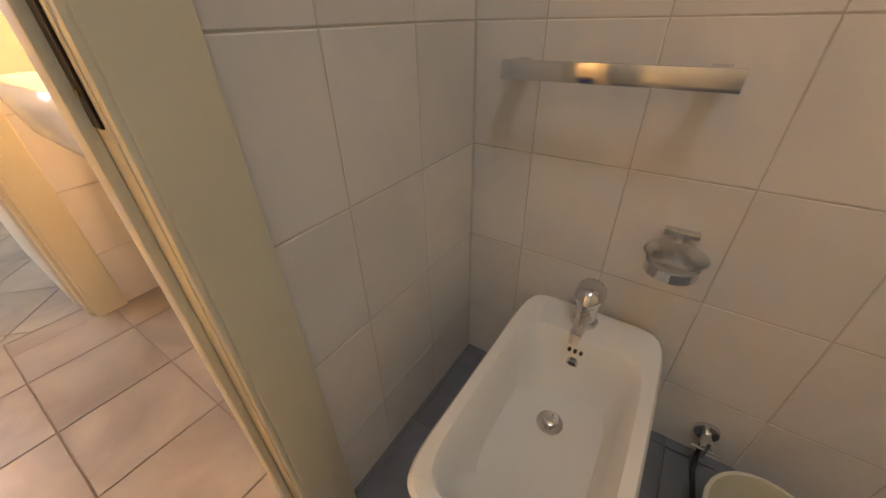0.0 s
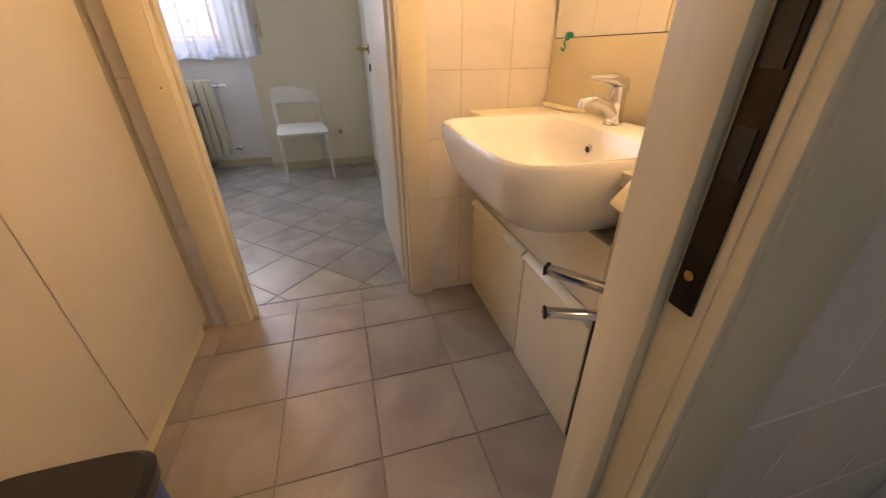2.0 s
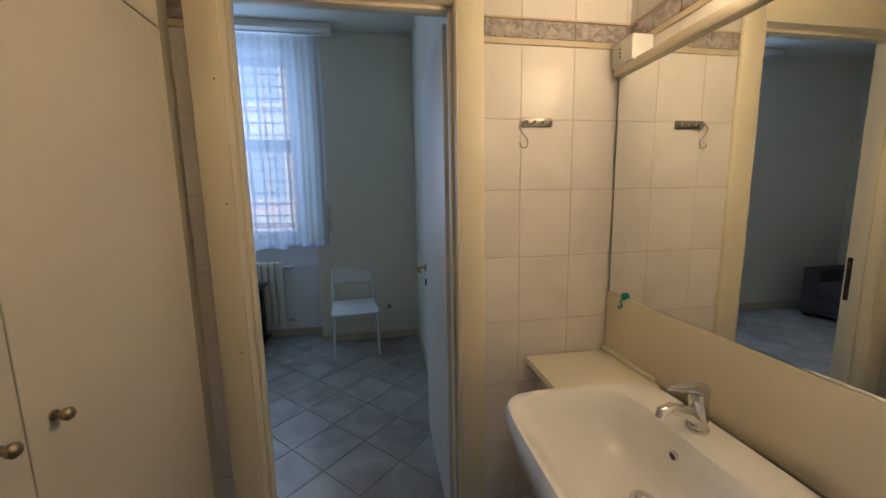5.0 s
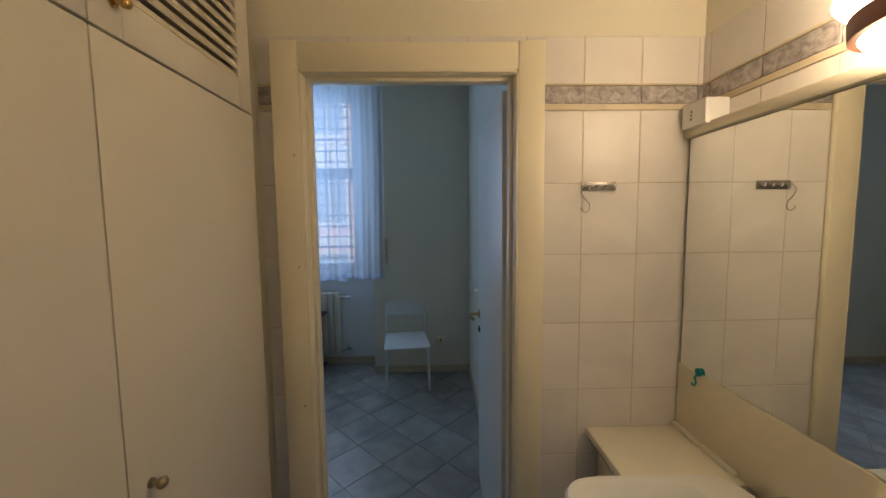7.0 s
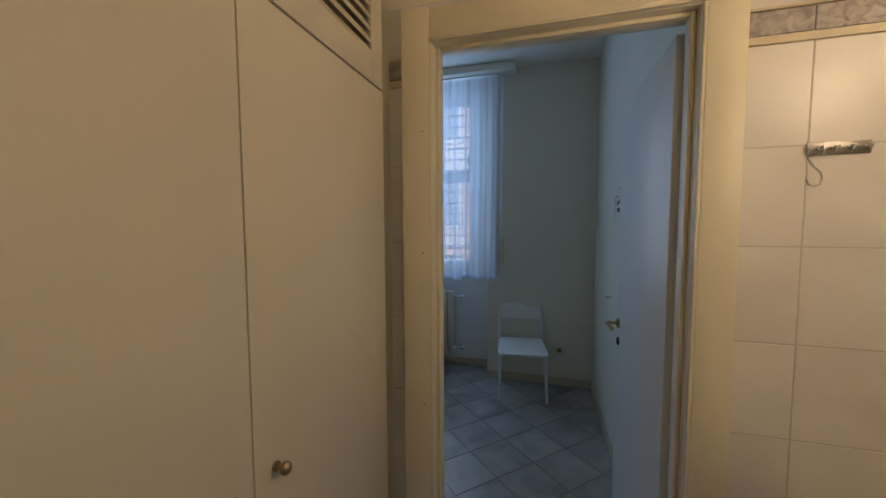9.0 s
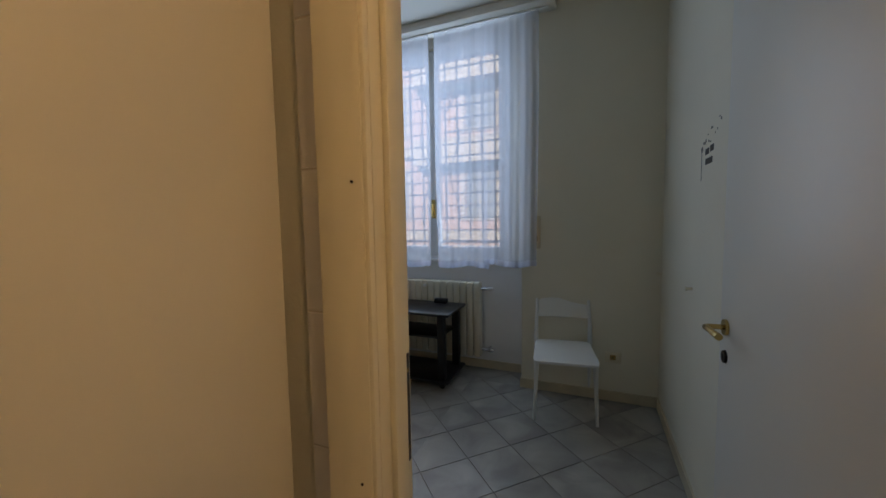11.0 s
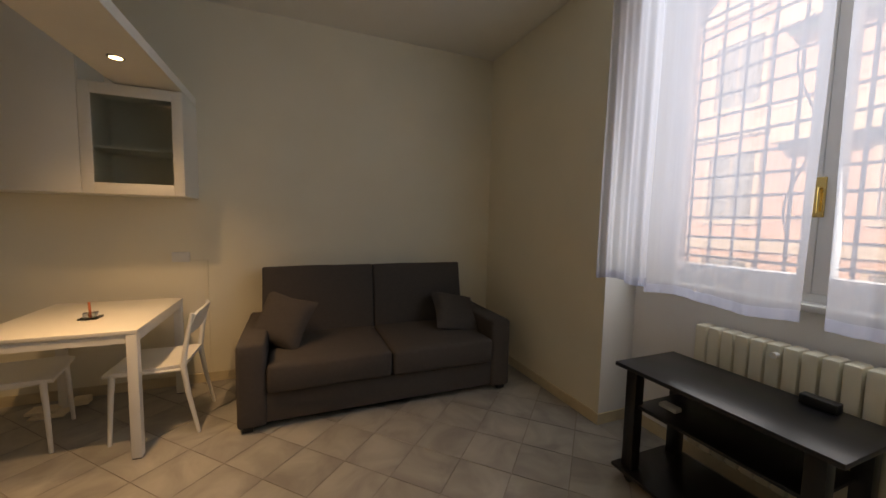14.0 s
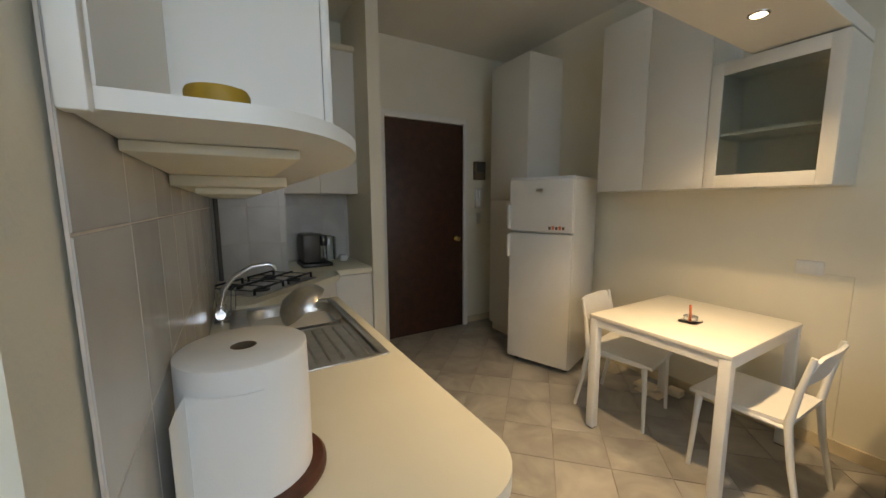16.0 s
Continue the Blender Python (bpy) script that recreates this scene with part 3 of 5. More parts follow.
rail = thing("curtain_rail", CX, -1.98, 2.96, "white ceiling curtain rail board", "curtain rail", kind="structure")
part("board", B((W + .002, -3.2, 2.955, -2.28, -0.9, H - 0.002, .003)), M_CEIL, rail)
part("track", B((CX - 0.015, -3.1, 2.945, CX + 0.015, -0.95, 2.954)), M_PLASTIC, rail)

rad = thing("radiator", -2.66, -2.0, 0.13, "cream cast iron column radiator under the window", "radiator")
RY0, RY1, RX0, RX1 = -2.47, -1.56, -2.70, -2.60
nsec = 14
for k in range(nsec):
    y0 = RY0 + k * (RY1 - RY0) / nsec
    y1 = y0 + (RY1 - RY0) / nsec - 0.006
    part("section", B((RX0, y0, 0.14, RX1, y1, 0.83, 0.012)), M_ENAMEL, rad)
part("header", B((RX0 + .03, RY0, 0.75, RX1 - .03, RY1, 0.78)), M_ENAMEL, rad)
part("header", B((RX0 + .03, RY0, 0.19, RX1 - .03, RY1, 0.22)), M_ENAMEL, rad)
for yy in (RY0 + 0.1, RY1 - 0.1):
    part("bracket", B((NX - .002, yy, 0.15, RX0 + .01, yy + 0.02, 0.2)), M_ENAMEL, rad)
for zz in (0.77, 0.205):
    bm = bmesh.new()
    tube(bm, [(-2.65, RY1, zz), (-2.65, RY1 + 0.05, zz), (-2.66, RY1 + 0.06, zz), (NX - .005, RY1 + 0.06, zz)], 0.012, 10)
    v = part("valve", bm, M_CHROME, rad, "chrome radiator valve")
    bm = bmesh.new()
    tube(bm, [(-2.65, RY1 + 0.05, zz), (-2.65, RY1 + 0.075, zz), (-2.65, RY1 + 0.11, zz)], [0.012, 0.02, 0.017], 14)
    part("valve_cap", bm, M_PLASTIC if zz > .5 else M_CHROME, v)
bm = bmesh.new()
tube(bm, [(RX1 + .0, -2.1, 0.785), (RX1 + .03, -2.1, 0.785)], 0.014, 12)
part("air_valve", bm, M_PLASTIC, rad)

tv = thing("tv_stand", -2.36, -2.14, 0, "black-brown wooden TV trolley with two shelves on castors", "tv stand")
TX0, TX1, TY0, TY1 = -2.56, -2.16, -2.52, -1.74
part("tabletop", B((TX0 - .02, TY0 - 0.05, 0.618, TX1 + .03, TY1 + 0.05, 0.640, .004)), M_BLACK, tv)
part("shelf", B((TX0 + .03, TY0 + 0.04, 0.42, TX1 - .02, TY1 - 0.04, 0.438, .003)), M_BLACK, tv)
part("bottom_shelf", B((TX0 - .02, TY0 - 0.04, 0.062, TX1 + .03, TY1 + 0.04, 0.082, .004)), M_BLACK, tv)
for xx in (TX0 + 0.03, TX1 - 0.03):
    for yy in (TY0 + 0.03, TY1 - 0.03):
        part("leg", B((xx - 0.03, yy - 0.03, 0.082, xx + 0.03, yy + 0.03, 0.618, .003)), M_BLACK, tv)
        bm = bmesh.new()
        tube(bm, [(xx - .012, yy, 0.025), (xx + 0.012, yy, 0.025)], 0.025, 14)
        tube(bm, [(xx, yy, 0.025), (xx, yy, 0.063)], 0.008, 8)
        part("castor", bm, M_DARK, tv)
single("remote_control", B((-2.33, -2.42, 0.438, -2.28, -2.33, 0.46, .005)), M_PLASTIC, "small white box on the trolley shelf", "remote control")
single("aerial_box", B((-2.55, -1.97, 0.640, -2.50, -1.85, 0.683, .006)), M_DARK, "small dark box on the trolley top", "box")

def chair(name="dining_chair"):
    """Stacking chair: tapered legs, a dished seat and a back with a wide opening. It faces +y."""
    t = thing(name, 0, 0, 0, "white plastic stacking chair with an open back", "chair", "white chairs")
    bm = bmesh.new()
    nx, ny = 10, 10
    top, bot = [], []
    for j in range(ny + 1):
        v = j / ny
        y = -0.20 + 0.41 * v
        half = 0.195 + 0.02 * v - 0.012 * (1 if j in (0, ny) else 0)
        top.append([]), bot.append([])
        for i in range(nx + 1):
            u = i / nx * 2 - 1
            z = 0.44 - 0.014 * (1 - u * u) * math.sin(math.pi * min(1, v * 1.1)) + 0.012 * (1 - v) ** 3 - 0.02 * max(0, v - .85) / .15 * .6
            top[-1].append(bm.verts.new((u * half, y, z)))
            bot[-1].append(bm.verts.new((u * half, y, z - 0.018)))
    for j in range(ny):
        for i in range(nx):
            bm.faces.new((top[j][i], top[j][i + 1], top[j + 1][i + 1], top[j + 1][i]))
            bm.faces.new((bot[j][i], bot[j + 1][i], bot[j + 1][i + 1], bot[j][i + 1]))
    rim = [(0, i) for i in range(nx + 1)] + [(j, nx) for j in range(1, ny + 1)] + [(ny, i) for i in range(nx - 1, -1, -1)] + [(j, 0) for j in range(ny - 1, 0, -1)]
    for k, (j, i) in enumerate(rim):
        j2, i2 = rim[(k + 1) % len(rim)]
        bm.faces.new((top[j][i], bot[j][i], bot[j2][i2], top[j2][i2]))
    part("seat", bm, M_PLASTIC, t)
    for sx in (-1, 1):
        bm = bmesh.new()
        tube(bm, [(sx * 0.205, 0.185, 0), (sx * 0.195, 0.175, 0.25), (sx * 0.19, 0.165, 0.425)], [0.011, 0.014, 0.018], 10)
        part("front_leg", bm, M_PLASTIC, t)
        bm = bmesh.new()
        tube(bm, [(sx * 0.205, -0.265, 0), (sx * 0.2, -0.215, 0.25), (sx * 0.197, -0.19, 0.44), (sx * 0.196, -0.212, 0.60), (sx * 0.19, -0.245, 0.765)], [0.011, 0.015, 0.018, 0.014, 0.012], 10)
        part("back_leg", bm, M_PLASTIC, t)
        bm = bmesh.new()
        tube(bm, [(sx * 0.195, 0.165, 0.415), (sx * 0.195, -0.19, 0.415)], 0.011, 8)
        part("side_rail", bm, M_PLASTIC, t)
    bm = bmesh.new()
    loops = []
    for k in range(11):
        u = k / 10 * 2 - 1
        c = -0.016 * (1 - u * u)
        zt = 0.768 - 0.02 * abs(u) ** 6
        loops.append([(u * 0.19, -0.206 + c, 0.632), (u * 0.19, -0.220 + c, 0.627), (u * 0.19, -0.262 + c, zt), (u * 0.19, -0.248 + c, zt + .004)])
    loft(bm, loops)
    part("backrest", bm, M_PLASTIC, t)
    return t

c1 = chair()
c1.matrix_basis = pose(-2.19, -0.81, 0, 0, 0, -83)
c1["label"] = "white plastic chair with open back against the wall"
copy_thing(c1, pose(0.297, -3.985, 0, 0, 0, -91))["label"] = "white plastic chair pushed under the dining table"
copy_thing(c1, pose(0.984, -3.99, 0, 0, 0, 101))["label"] = "white plastic chair between fridge and dining table"

tb = thing("dining_table", 0.63, -3.95, 0, "square white dining table with square metal legs", "table")
X0, X1, Y0, Y1 = 0.265, 1.0, -4.45, -3.585
part("tabletop", B((X0, Y0, 0.718, X1, Y1, 0.74, .003)), M_WHITE, tb)
for a in (X0 + .004, X1 - .034):
    part("apron", B((a + .005, Y0 + .05, 0.668, a + .025, Y1 - .05, 0.7175)), M_PLASTIC, tb)
for b in (Y0 + .004, Y1 - .034):
    part("apron", B((X0 + .05, b + .005, 0.668, X1 - .05, b + .025, 0.7175)), M_PLASTIC, tb)
for xx in (X0 + .002, X1 - .052):
    for yy in (Y0 + .002, Y1 - .052):
        part("leg", B((xx, yy, 0.006, xx + .05, yy + .05, 0.7175, .004)), M_PLASTIC, tb)
        part("foot", B((xx + .004, yy + .004, 0, xx + .046, yy + .046, 0.0062)), M_DARK, tb)
cs = thing("candle_glass", 0.60, -3.93, 0.74, "small square glass dish with an orange stick candle", "candle holder")
bm = bmesh.new()
box(bm, 0.555, -3.975, 0.74, 0.645, -3.885, 0.752, .003)
part("dish", bm, M_GLASS, cs)
bm = bmesh.new()
tube(bm, [(0.60, -3.93, 0.752), (0.605, -3.93, 0.84)], 0.006, 10)
part("candle", bm, M_ORANGE, cs)
bm = bmesh.new()
loops = [superloop(0.60, -3.93, 0.7525 + k * .012, 0.03 + .002 * k, 0.03 + .002 * k, 3, 20) for k in range(3)]
loft(bm, loops)
part("glass_bowl", bm, M_GLASS, cs)

# sofa
so = thing("sofa", -1.16, -4.1, 0, "dark grey fabric two-seat sofa bed with square arms", "sofa")
SX0, SX1, SY0, SY1 = -2.16, -0.19, -4.55, -3.63
def cushion(x0, y0, z0, x1, y1, z1, bulge=0.02, bev=0.03, n=8):
    """A padded block whose faces swell a little."""
    bm = bmesh.new()
    box(bm, x0, y0, z0, x1, y1, z1, bev, 3)
    bmesh.ops.subdivide_edges(bm, edges=[e for e in bm.edges if e.calc_length() > 0.15], cuts=5, use_grid_fill=True)
    cx, cy, cz = (x0 + x1) / 2, (y0 + y1) / 2, (z0 + z1) / 2
    for v in bm.verts:
        u, w, h = (v.co.x - cx) / (x1 - x0) * 2, (v.co.y - cy) / (y1 - y0) * 2, (v.co.z - cz) / (z1 - z0) * 2
        f = bulge * (1 - u * u) * (1 - w * w)
        g = bulge * (1 - u * u) * (1 - h * h)
        v.co.z += f * h
        v.co.y += g * w
        v.co += 0.004 * noise.noise_vector(v.co * 5)
    return bm
part("base", B((SX0 + .12, SY0 + .02, 0.05, SX1 - .12, SY1 - .02, 0.25, .012)), M_FABRIC, so)
part("arm", cushion(SX1 - 0.17, SY0 + .06, 0.035, SX1, SY1, 0.58, .006, .025), M_FABRIC, so)
part("arm", cushion(SX0, SY0 + .06, 0.035, SX0 + 0.17, SY1, 0.58, .006, .025), M_FABRIC, so)
mx = (SX0 + SX1) / 2
part("seat_cushion", cushion(SX0 + .172, SY0 + .22, 0.25, mx - .002, SY1 + .02, 0.44, .022, .03), M_FABRIC, so)
part("seat_cushion", cushion(mx + .002, SY0 + .22, 0.25, SX1 - .172, SY1 + .02, 0.44, .022, .03), M_FABRIC, so)
for xa, xb in ((SX0 + .14, mx - .0015), (mx + .0015, SX1 - .10)):
    bm = cushion(xa, -0.11, 0, xb, 0.11, 0.56, .007, .018)
    bm.transform(pose(0, SY0 + .18, 0.40, 12))
    part("back_cushion", bm, M_FABRIC, so)
for xx in (SX0 + .06, SX1 - .06):
    for yy in (SY0 + .12, SY1 - .06):
        part("foot", B((xx - .03, yy - .03, 0, xx + .03, yy + .03, 0.036)), M_DARK, so)

def pillow(x, y, z, rx, rz, w=0.40, spin=0):
    bm = bmesh.new()
    n = 12
    top, bot = [], []
    for j in range(n + 1):
        top.append([]), bot.append([])
        for i in range(n + 1):
            u, v = i / n * 2 - 1, j / n * 2 - 1
            e = (1 - u ** 4) * (1 - v ** 4)
            s1 = w / 2 * (1 - 0.10 * (1 - abs(v)) * (abs(u) ** 3)), w / 2 * (1 - 0.10 * (1 - abs(u)) * (abs(v) ** 3))
            h = 0.065 * e ** 0.6 + 0.003 * noise.noise(Vector((u * 2, v * 2, x)))
            top[-1].append(bm.verts.new((u * s1[0], v * s1[1], h)))
            bot[-1].append(top[-1][-1] if i in (0, n) or j in (0, n) else bm.verts.new((u * s1[0], v * s1[1], -h)))
    for j in range(n):
        for i in range(n):
            bm.faces.new((top[j][i], top[j][i + 1], top[j + 1][i + 1], top[j + 1][i]))
            bm.faces.new((bot[j][i], bot[j + 1][i], bot[j + 1][i + 1], bot[j][i + 1]))
    bm.transform(pose(x, y, z, rx, 0, rz) @ pose(0, 0, 0, 0, 0, spin))
    return single("cushion", bm, M_FABRIC, "dark grey square cushion leaning on the sofa", "cushion", "sofa cushions")
pillow(-0.45, -3.99, 0.62, 58, 160, 0.39, -14)
pillow(-1.84, -4.04, 0.570, 38, 196, 0.42, -20)

# fridge
fg = thing("fridge", 0, 0, 0, "white two-door fridge freezer", "fridge")
part("body", B((0, -0.58, 0.03, 0.55, -0.05, 1.60, .012)), M_FRIDGE, fg)
fd = part("freezer_door", B((0.0, -0.046, 1.175, 0.55, 0, 1.605, .014)), M_FRIDGE, fg)
part("handle", B((0.53, 0.0, 1.20, 0.555, 0.035, 1.40, .008)), M_PLASTIC, fd)
part("badge", B((0.25, 0.0, 1.50, 0.31, 0.0015, 1.53)), M_STEEL, fd, "small grey badge plate")
for k in range(5):
    part("sticker", B((0.06 + .028 * k, 0.0, 1.20, 0.08 + .028 * k, 0.0015, 1.225 + .006 * (k % 2))), M_ORANGE if k % 2 else M_CARD, fd, "tiny coloured sticker")
fd = part("fridge_door", B((0.0, -0.046, 0.05, 0.55, 0, 1.165, .014)), M_FRIDGE, fg)
part("handle", B((0.53, 0.0, 0.96, 0.555, 0.035, 1.15, .008)), M_PLASTIC, fd)
part("top_panel", B((-.004, -0.585, 1.60, 0.554, -0.02, 1.625, .006)), M_PLASTIC, fg)
for xx in (0.05, 0.5):
    for yy in (-0.5, -0.1):
        bm = bmesh.new()
        tube(bm, [(xx, yy, 0), (xx, yy, 0.032)], 0.02, 10)
        part("foot", bm, M_DARK, fg)
fg.matrix_basis = pose(1.497, -3.985, 0, 0, 0, 20)

def cabinet(name, label, x0, y0, z0, x1, y1, z1, front, doors, cat="cabinet", group="", mat_=None, knob=False, plinth=0):
    """A carcass with separate doors; front: -1 or 1 for doors on the low or high y side, 2 for the low x side."""
    m = mat_ or M_WHITE
    t = thing(name, (x0 + x1) / 2, (y0 + y1) / 2, z0, label, cat, group)
    d = 0.02
    if front == 1:
        part("body", B((x0, y0, z0 + plinth, x1, y1 - d - .002, z1)), m, t, smooth=False)
    elif front == -1:
        part("body", B((x0, y0 + d + .002, z0 + plinth, x1, y1, z1)), m, t, smooth=False)
    else:
        part("body", B((x0 + d + .002, y0, z0 + plinth, x1, y1, z1)), m, t, smooth=False)
    if plinth:
        i = .05
        part("plinth", B((x0 + (i if front == 2 else 0), y0 + (i if front == -1 else 0), z0, x1, y1 - (i if front == 1 else 0), z0 + plinth)), m, t)
    out = []
    for a0, a1, c0, c1_ in doors:
        g = .0015
        if front == 1:
            bx = (a0 + g, y1 - d, c0 + g, a1 - g, y1, c1_ - g, .002)
        elif front == -1:
            bx = (a0 + g, y0, c0 + g, a1 - g, y0 + d, c1_ - g, .002)
        else:
            bx = (x0, a0 + g, c0 + g, x0 + d, a1 - g, c1_ - g, .002)
        out.append(part("door", B(bx), m, t))
    return t, out

cabinet("wall_cabinet", "tall white two-door wall cabinet above the table", 0.722, S + .001, 1.50, 1.455, -4.2, 2.70, 1, [(0.722, 1.10, 1.50, 2.70), (1.10, 1.455, 1.50, 2.70)], group="wall cabinets")
# glass-fronted cabinet, open inside
gc = thing("glass_cabinet", 0.445, -4.39, 1.5, "white wall cabinet with a frosted glass door and one shelf", "cabinet", "wall cabinets")
GX0, GX1, GZ0, GZ1 = 0.168, 0.72, 1.50, 2.205
part("side", B((GX0, S + .001, GZ0, GX0 + .018, -4.222, GZ1)), M_WHITE, gc)
part("side", B((GX1 - .018, S + .001, GZ0, GX1, -4.222, GZ1)), M_WHITE, gc)
part("top", B((GX0 + .0185, S + .001, GZ1 - .018, GX1 - .0185, -4.222, GZ1)), M_WHITE, gc)
part("bottom", B((GX0 + .0185, S + .001, GZ0, GX1 - .0185, -4.222, GZ0 + .018)), M_WHITE, gc)
part("back", B((GX0 + .0185, S + .001, GZ0 + .0185, GX1 - .0185, S + .008, GZ1 - .0185)), M_WHITE, gc)
part("shelf", B((GX0 + .0185, S + .009, 1.80, GX1 - .0185, -4.25, 1.816)), M_WHITE, gc)
w = .062
d = part("door", B((GX0 + w - .006, -4.213, GZ0 + w, GX1 - w + .006, -4.208, GZ1 - w)), M_FROST, gc, "frosted glass door in a white frame")
for xa in (GX0, GX1 - w):
    part("stile", B((xa, -4.22, GZ0, xa + w, -4.2, GZ1, .002)), M_WHITE, d)
for za in (GZ0, GZ1 - w - .01):
    part("rail", B((GX0 + w, -4.22, za, GX1 - w, -4.2, za + w + .01, .002)), M_WHITE, d)
sf = structure("soffit", B((0.168, S + .001, 2.215, 0.545, -1.602, 2.275, .004), ), M_CEIL, "white lowered strip with two recessed spotlights", "soffit")
for yy in (-3.08, -3.72):
    sp = thing("recessed_spotlight", 0.345, yy, 2.215, "lit round recessed spotlight in the white soffit", "spotlight", "soffit spotlights")
    bm = bmesh.new()
    n = 28
    loft(bm, [[(0.345 + r * math.cos(6.2832 * k / n), yy + r * math.sin(6.2832 * k / n), z) for k in range(n)] for r, z in ((0.030, 2.2145), (0.030, 2.208), (0.040, 2.209), (0.042, 2.2145))], cap=False)
    part("ring", bm, M_CHROME, sp)
    bm = bmesh.new()
    lathe(bm, 0.345, yy, [(0.029, 2.2145), (0.029, 2.211), (0.02, 2.209)])
    part("lamp_glass", bm, M_BULB, sp)

cabinet("tall_cabinet", "tall white two-door cupboard beside the fridge", 2.18, S + .001, 0, 2.735, -4.15, 2.78, 1, [(2.18, 2.735, 0.1, 1.44), (2.18, 2.735, 1.445, 2.78)], plinth=0.1, group="tall cabinets")
# wall fittings
def wall_box(name, label, cat, bx, m, *plates):
    t = thing(name, (bx[0] + bx[3]) / 2, (bx[1] + bx[4]) / 2, bx[2], label, cat)
    part("plate", B((*bx, .003)), m, t)
    for nm, b, mm in plates:
        part(nm, B(b), mm, t)
    return t
wall_box("wall_socket", "white double socket plate on the wall by the table", "socket", (0.24, S, 1.0, 0.36, S + .012, 1.08), M_PLASTIC, ("outlet", (0.26, S + .012, 1.02, 0.30, S + .0135, 1.06), M_PLASTIC), ("outlet", (0.31, S + .012, 1.02, 0.35, S + .0135, 1.06), M_PLASTIC))
single("cable_duct", B((0.12, S, 1.0, 0.24, S + .01, 1.012), (0.12, S, 0.08, 0.13, S + .008, 1.0)), M_PAINT, "thin painted cable duct on the wall", "cable duct")
# the pin hole's shade is a dark block set on the outlet
wall_box("wall_socket", "brass-coloured low wall socket above the skirting", "socket", (W, -0.53, 0.30, W + .012, -0.42, 0.38), M_CREAM, ("outlet", (W + .012, -0.495, 0.322, W + .0145, -0.455, 0.36), M_BRASS), ("pin_hole_shade", (W + .0145, -0.48, 0.337, W + .0155, -0.47, 0.345), M_DARK))
wall_box("blind_strap_box", "cream shutter strap housing beside the curtain", "strap box", (W, -1.07, 1.16, W + .02, -1.01, 1.42), M_SKIRT, ("slot", (W + .02, -1.05, 1.22, W + .0215, -1.03, 1.26), M_KNOB))
wall_box("intercom", "wall intercom handset beside the entrance door", "intercom", (E - .04, -4.24, 1.36, E, -4.16, 1.58), M_PLASTIC, ("handset", (E - .065, -4.225, 1.38, E - .0405, -4.185, 1.56), M_PLASTIC))
wall_box("meter_box", "dark fuse box on the wall by the entrance", "fuse box", (E - .05, -4.28, 1.68, E, -4.14, 1.88), M_CARD, ("cover", (E - .058, -4.26, 1.76, E - .0505, -4.16, 1.86), M_GREYPL))
wall_box("phone_holder", "small grey wall holder beside the entrance door", "holder", (E - .03, -4.23, 1.17, E, -4.18, 1.30), M_STEEL)
wall_box("light_switch", "small cream light switch beside the entrance door", "switch", (E - .012, -4.23, 0.97, E, -4.17, 1.05), M_CREAM, ("rocker", (E - .016, -4.215, 0.99, E - .0125, -4.185, 1.03), M_PLASTIC))
single("floor_cloth", B((0.92, -4.40, 0, 1.10, -4.28, 0.012), (0.98, -4.44, .012, 1.14, -4.33, 0.03), (0.85, -4.5, 0, 0.95, -4.42, .05, .01)), M_CLOTH, "crumpled yellowish cloth lying on the floor under the table", "cloth")
for x, z in ((-1.62, 1.03), (-2.44, 0.99)):
    kb = thing("wall_peg", x, N, z, "small cream wall peg", "peg", "wall pegs")
    bm = bmesh.new()
    tube(bm, [(x, N, z), (x, N - .02, z), (x, N - .03, z), (x, N - .033, z)], [.008, .008, .015, .01], 12)
    part("peg", bm, M_CREAM, kb)
# sticker on the wall: dandelion dots and two lines of lettering
st = thing("wall_sticker", -1.40, N, 1.55, "dark vinyl wall sticker of a dandelion with two words of lettering", "wall sticker")
part("stem", B((-1.533, N - .001, 1.555, -1.529, N, 1.68)), M_DARK, st)
rnd = random.Random(5)
bm = bmesh.new()
tube(bm, [(-1.53, N, 1.695), (-1.53, N - .001, 1.695)], .014, 12)
part("flower", bm, M_DARK, st)
for k in range(12):
    x, z = -1.51 + .02 * k + rnd.uniform(-.015, .02), 1.705 + .006 * k + rnd.uniform(-.025, .03)
    bm = bmesh.new()
    tube(bm, [(x, N, z), (x, N - .001, z)], rnd.uniform(.004, .007), 7)
    part("seed", bm, M_DARK, st)
for z0, xa, xb in ((1.662, -1.475, -1.42), (1.667, -1.405, -1.355), (1.618, -1.47, -1.37)):
    part("lettering", B((xa, N - .001, z0, xb, N, z0 + .027)), M_DARK, st)

# ---- washroom ----
wd = thing("wardrobe", 0.62, -1.33, 0, "built-in cream wardrobe with flush doors and louvred doors above", "wardrobe")
WF = -1.11
for panel in ((0.042, -1.553, 0.08, 0.06, WF - .022, 1.90), (1.172, -1.553, 0.08, 1.19, WF - .022, 1.90), (0.0605, -1.553, 0.08, 1.1715, -1.53, 1.90), (0.0605, -1.5295, 0.08, 1.1715, WF - .022, 0.1), (0.042, -1.553, 1.9005, 1.19, WF - .06, 1.95), (0.042, -1.553, 1.951, 0.058, WF - .022, 2.95), (1.174, -1.553, 1.951, 1.19, WF - .022, 2.95), (0.0585, -1.553, 1.951, 1.1735, -1.53, 2.95), (0.0585, -1.5295, 2.93, 1.1735, WF - .022, 2.95)):
    part("panel", B(panel), M_WARD, wd, smooth=False)
part("plinth", B((0.042, -1.553, 0, 1.19, WF - .03, 0.08)), M_CREAM, wd)
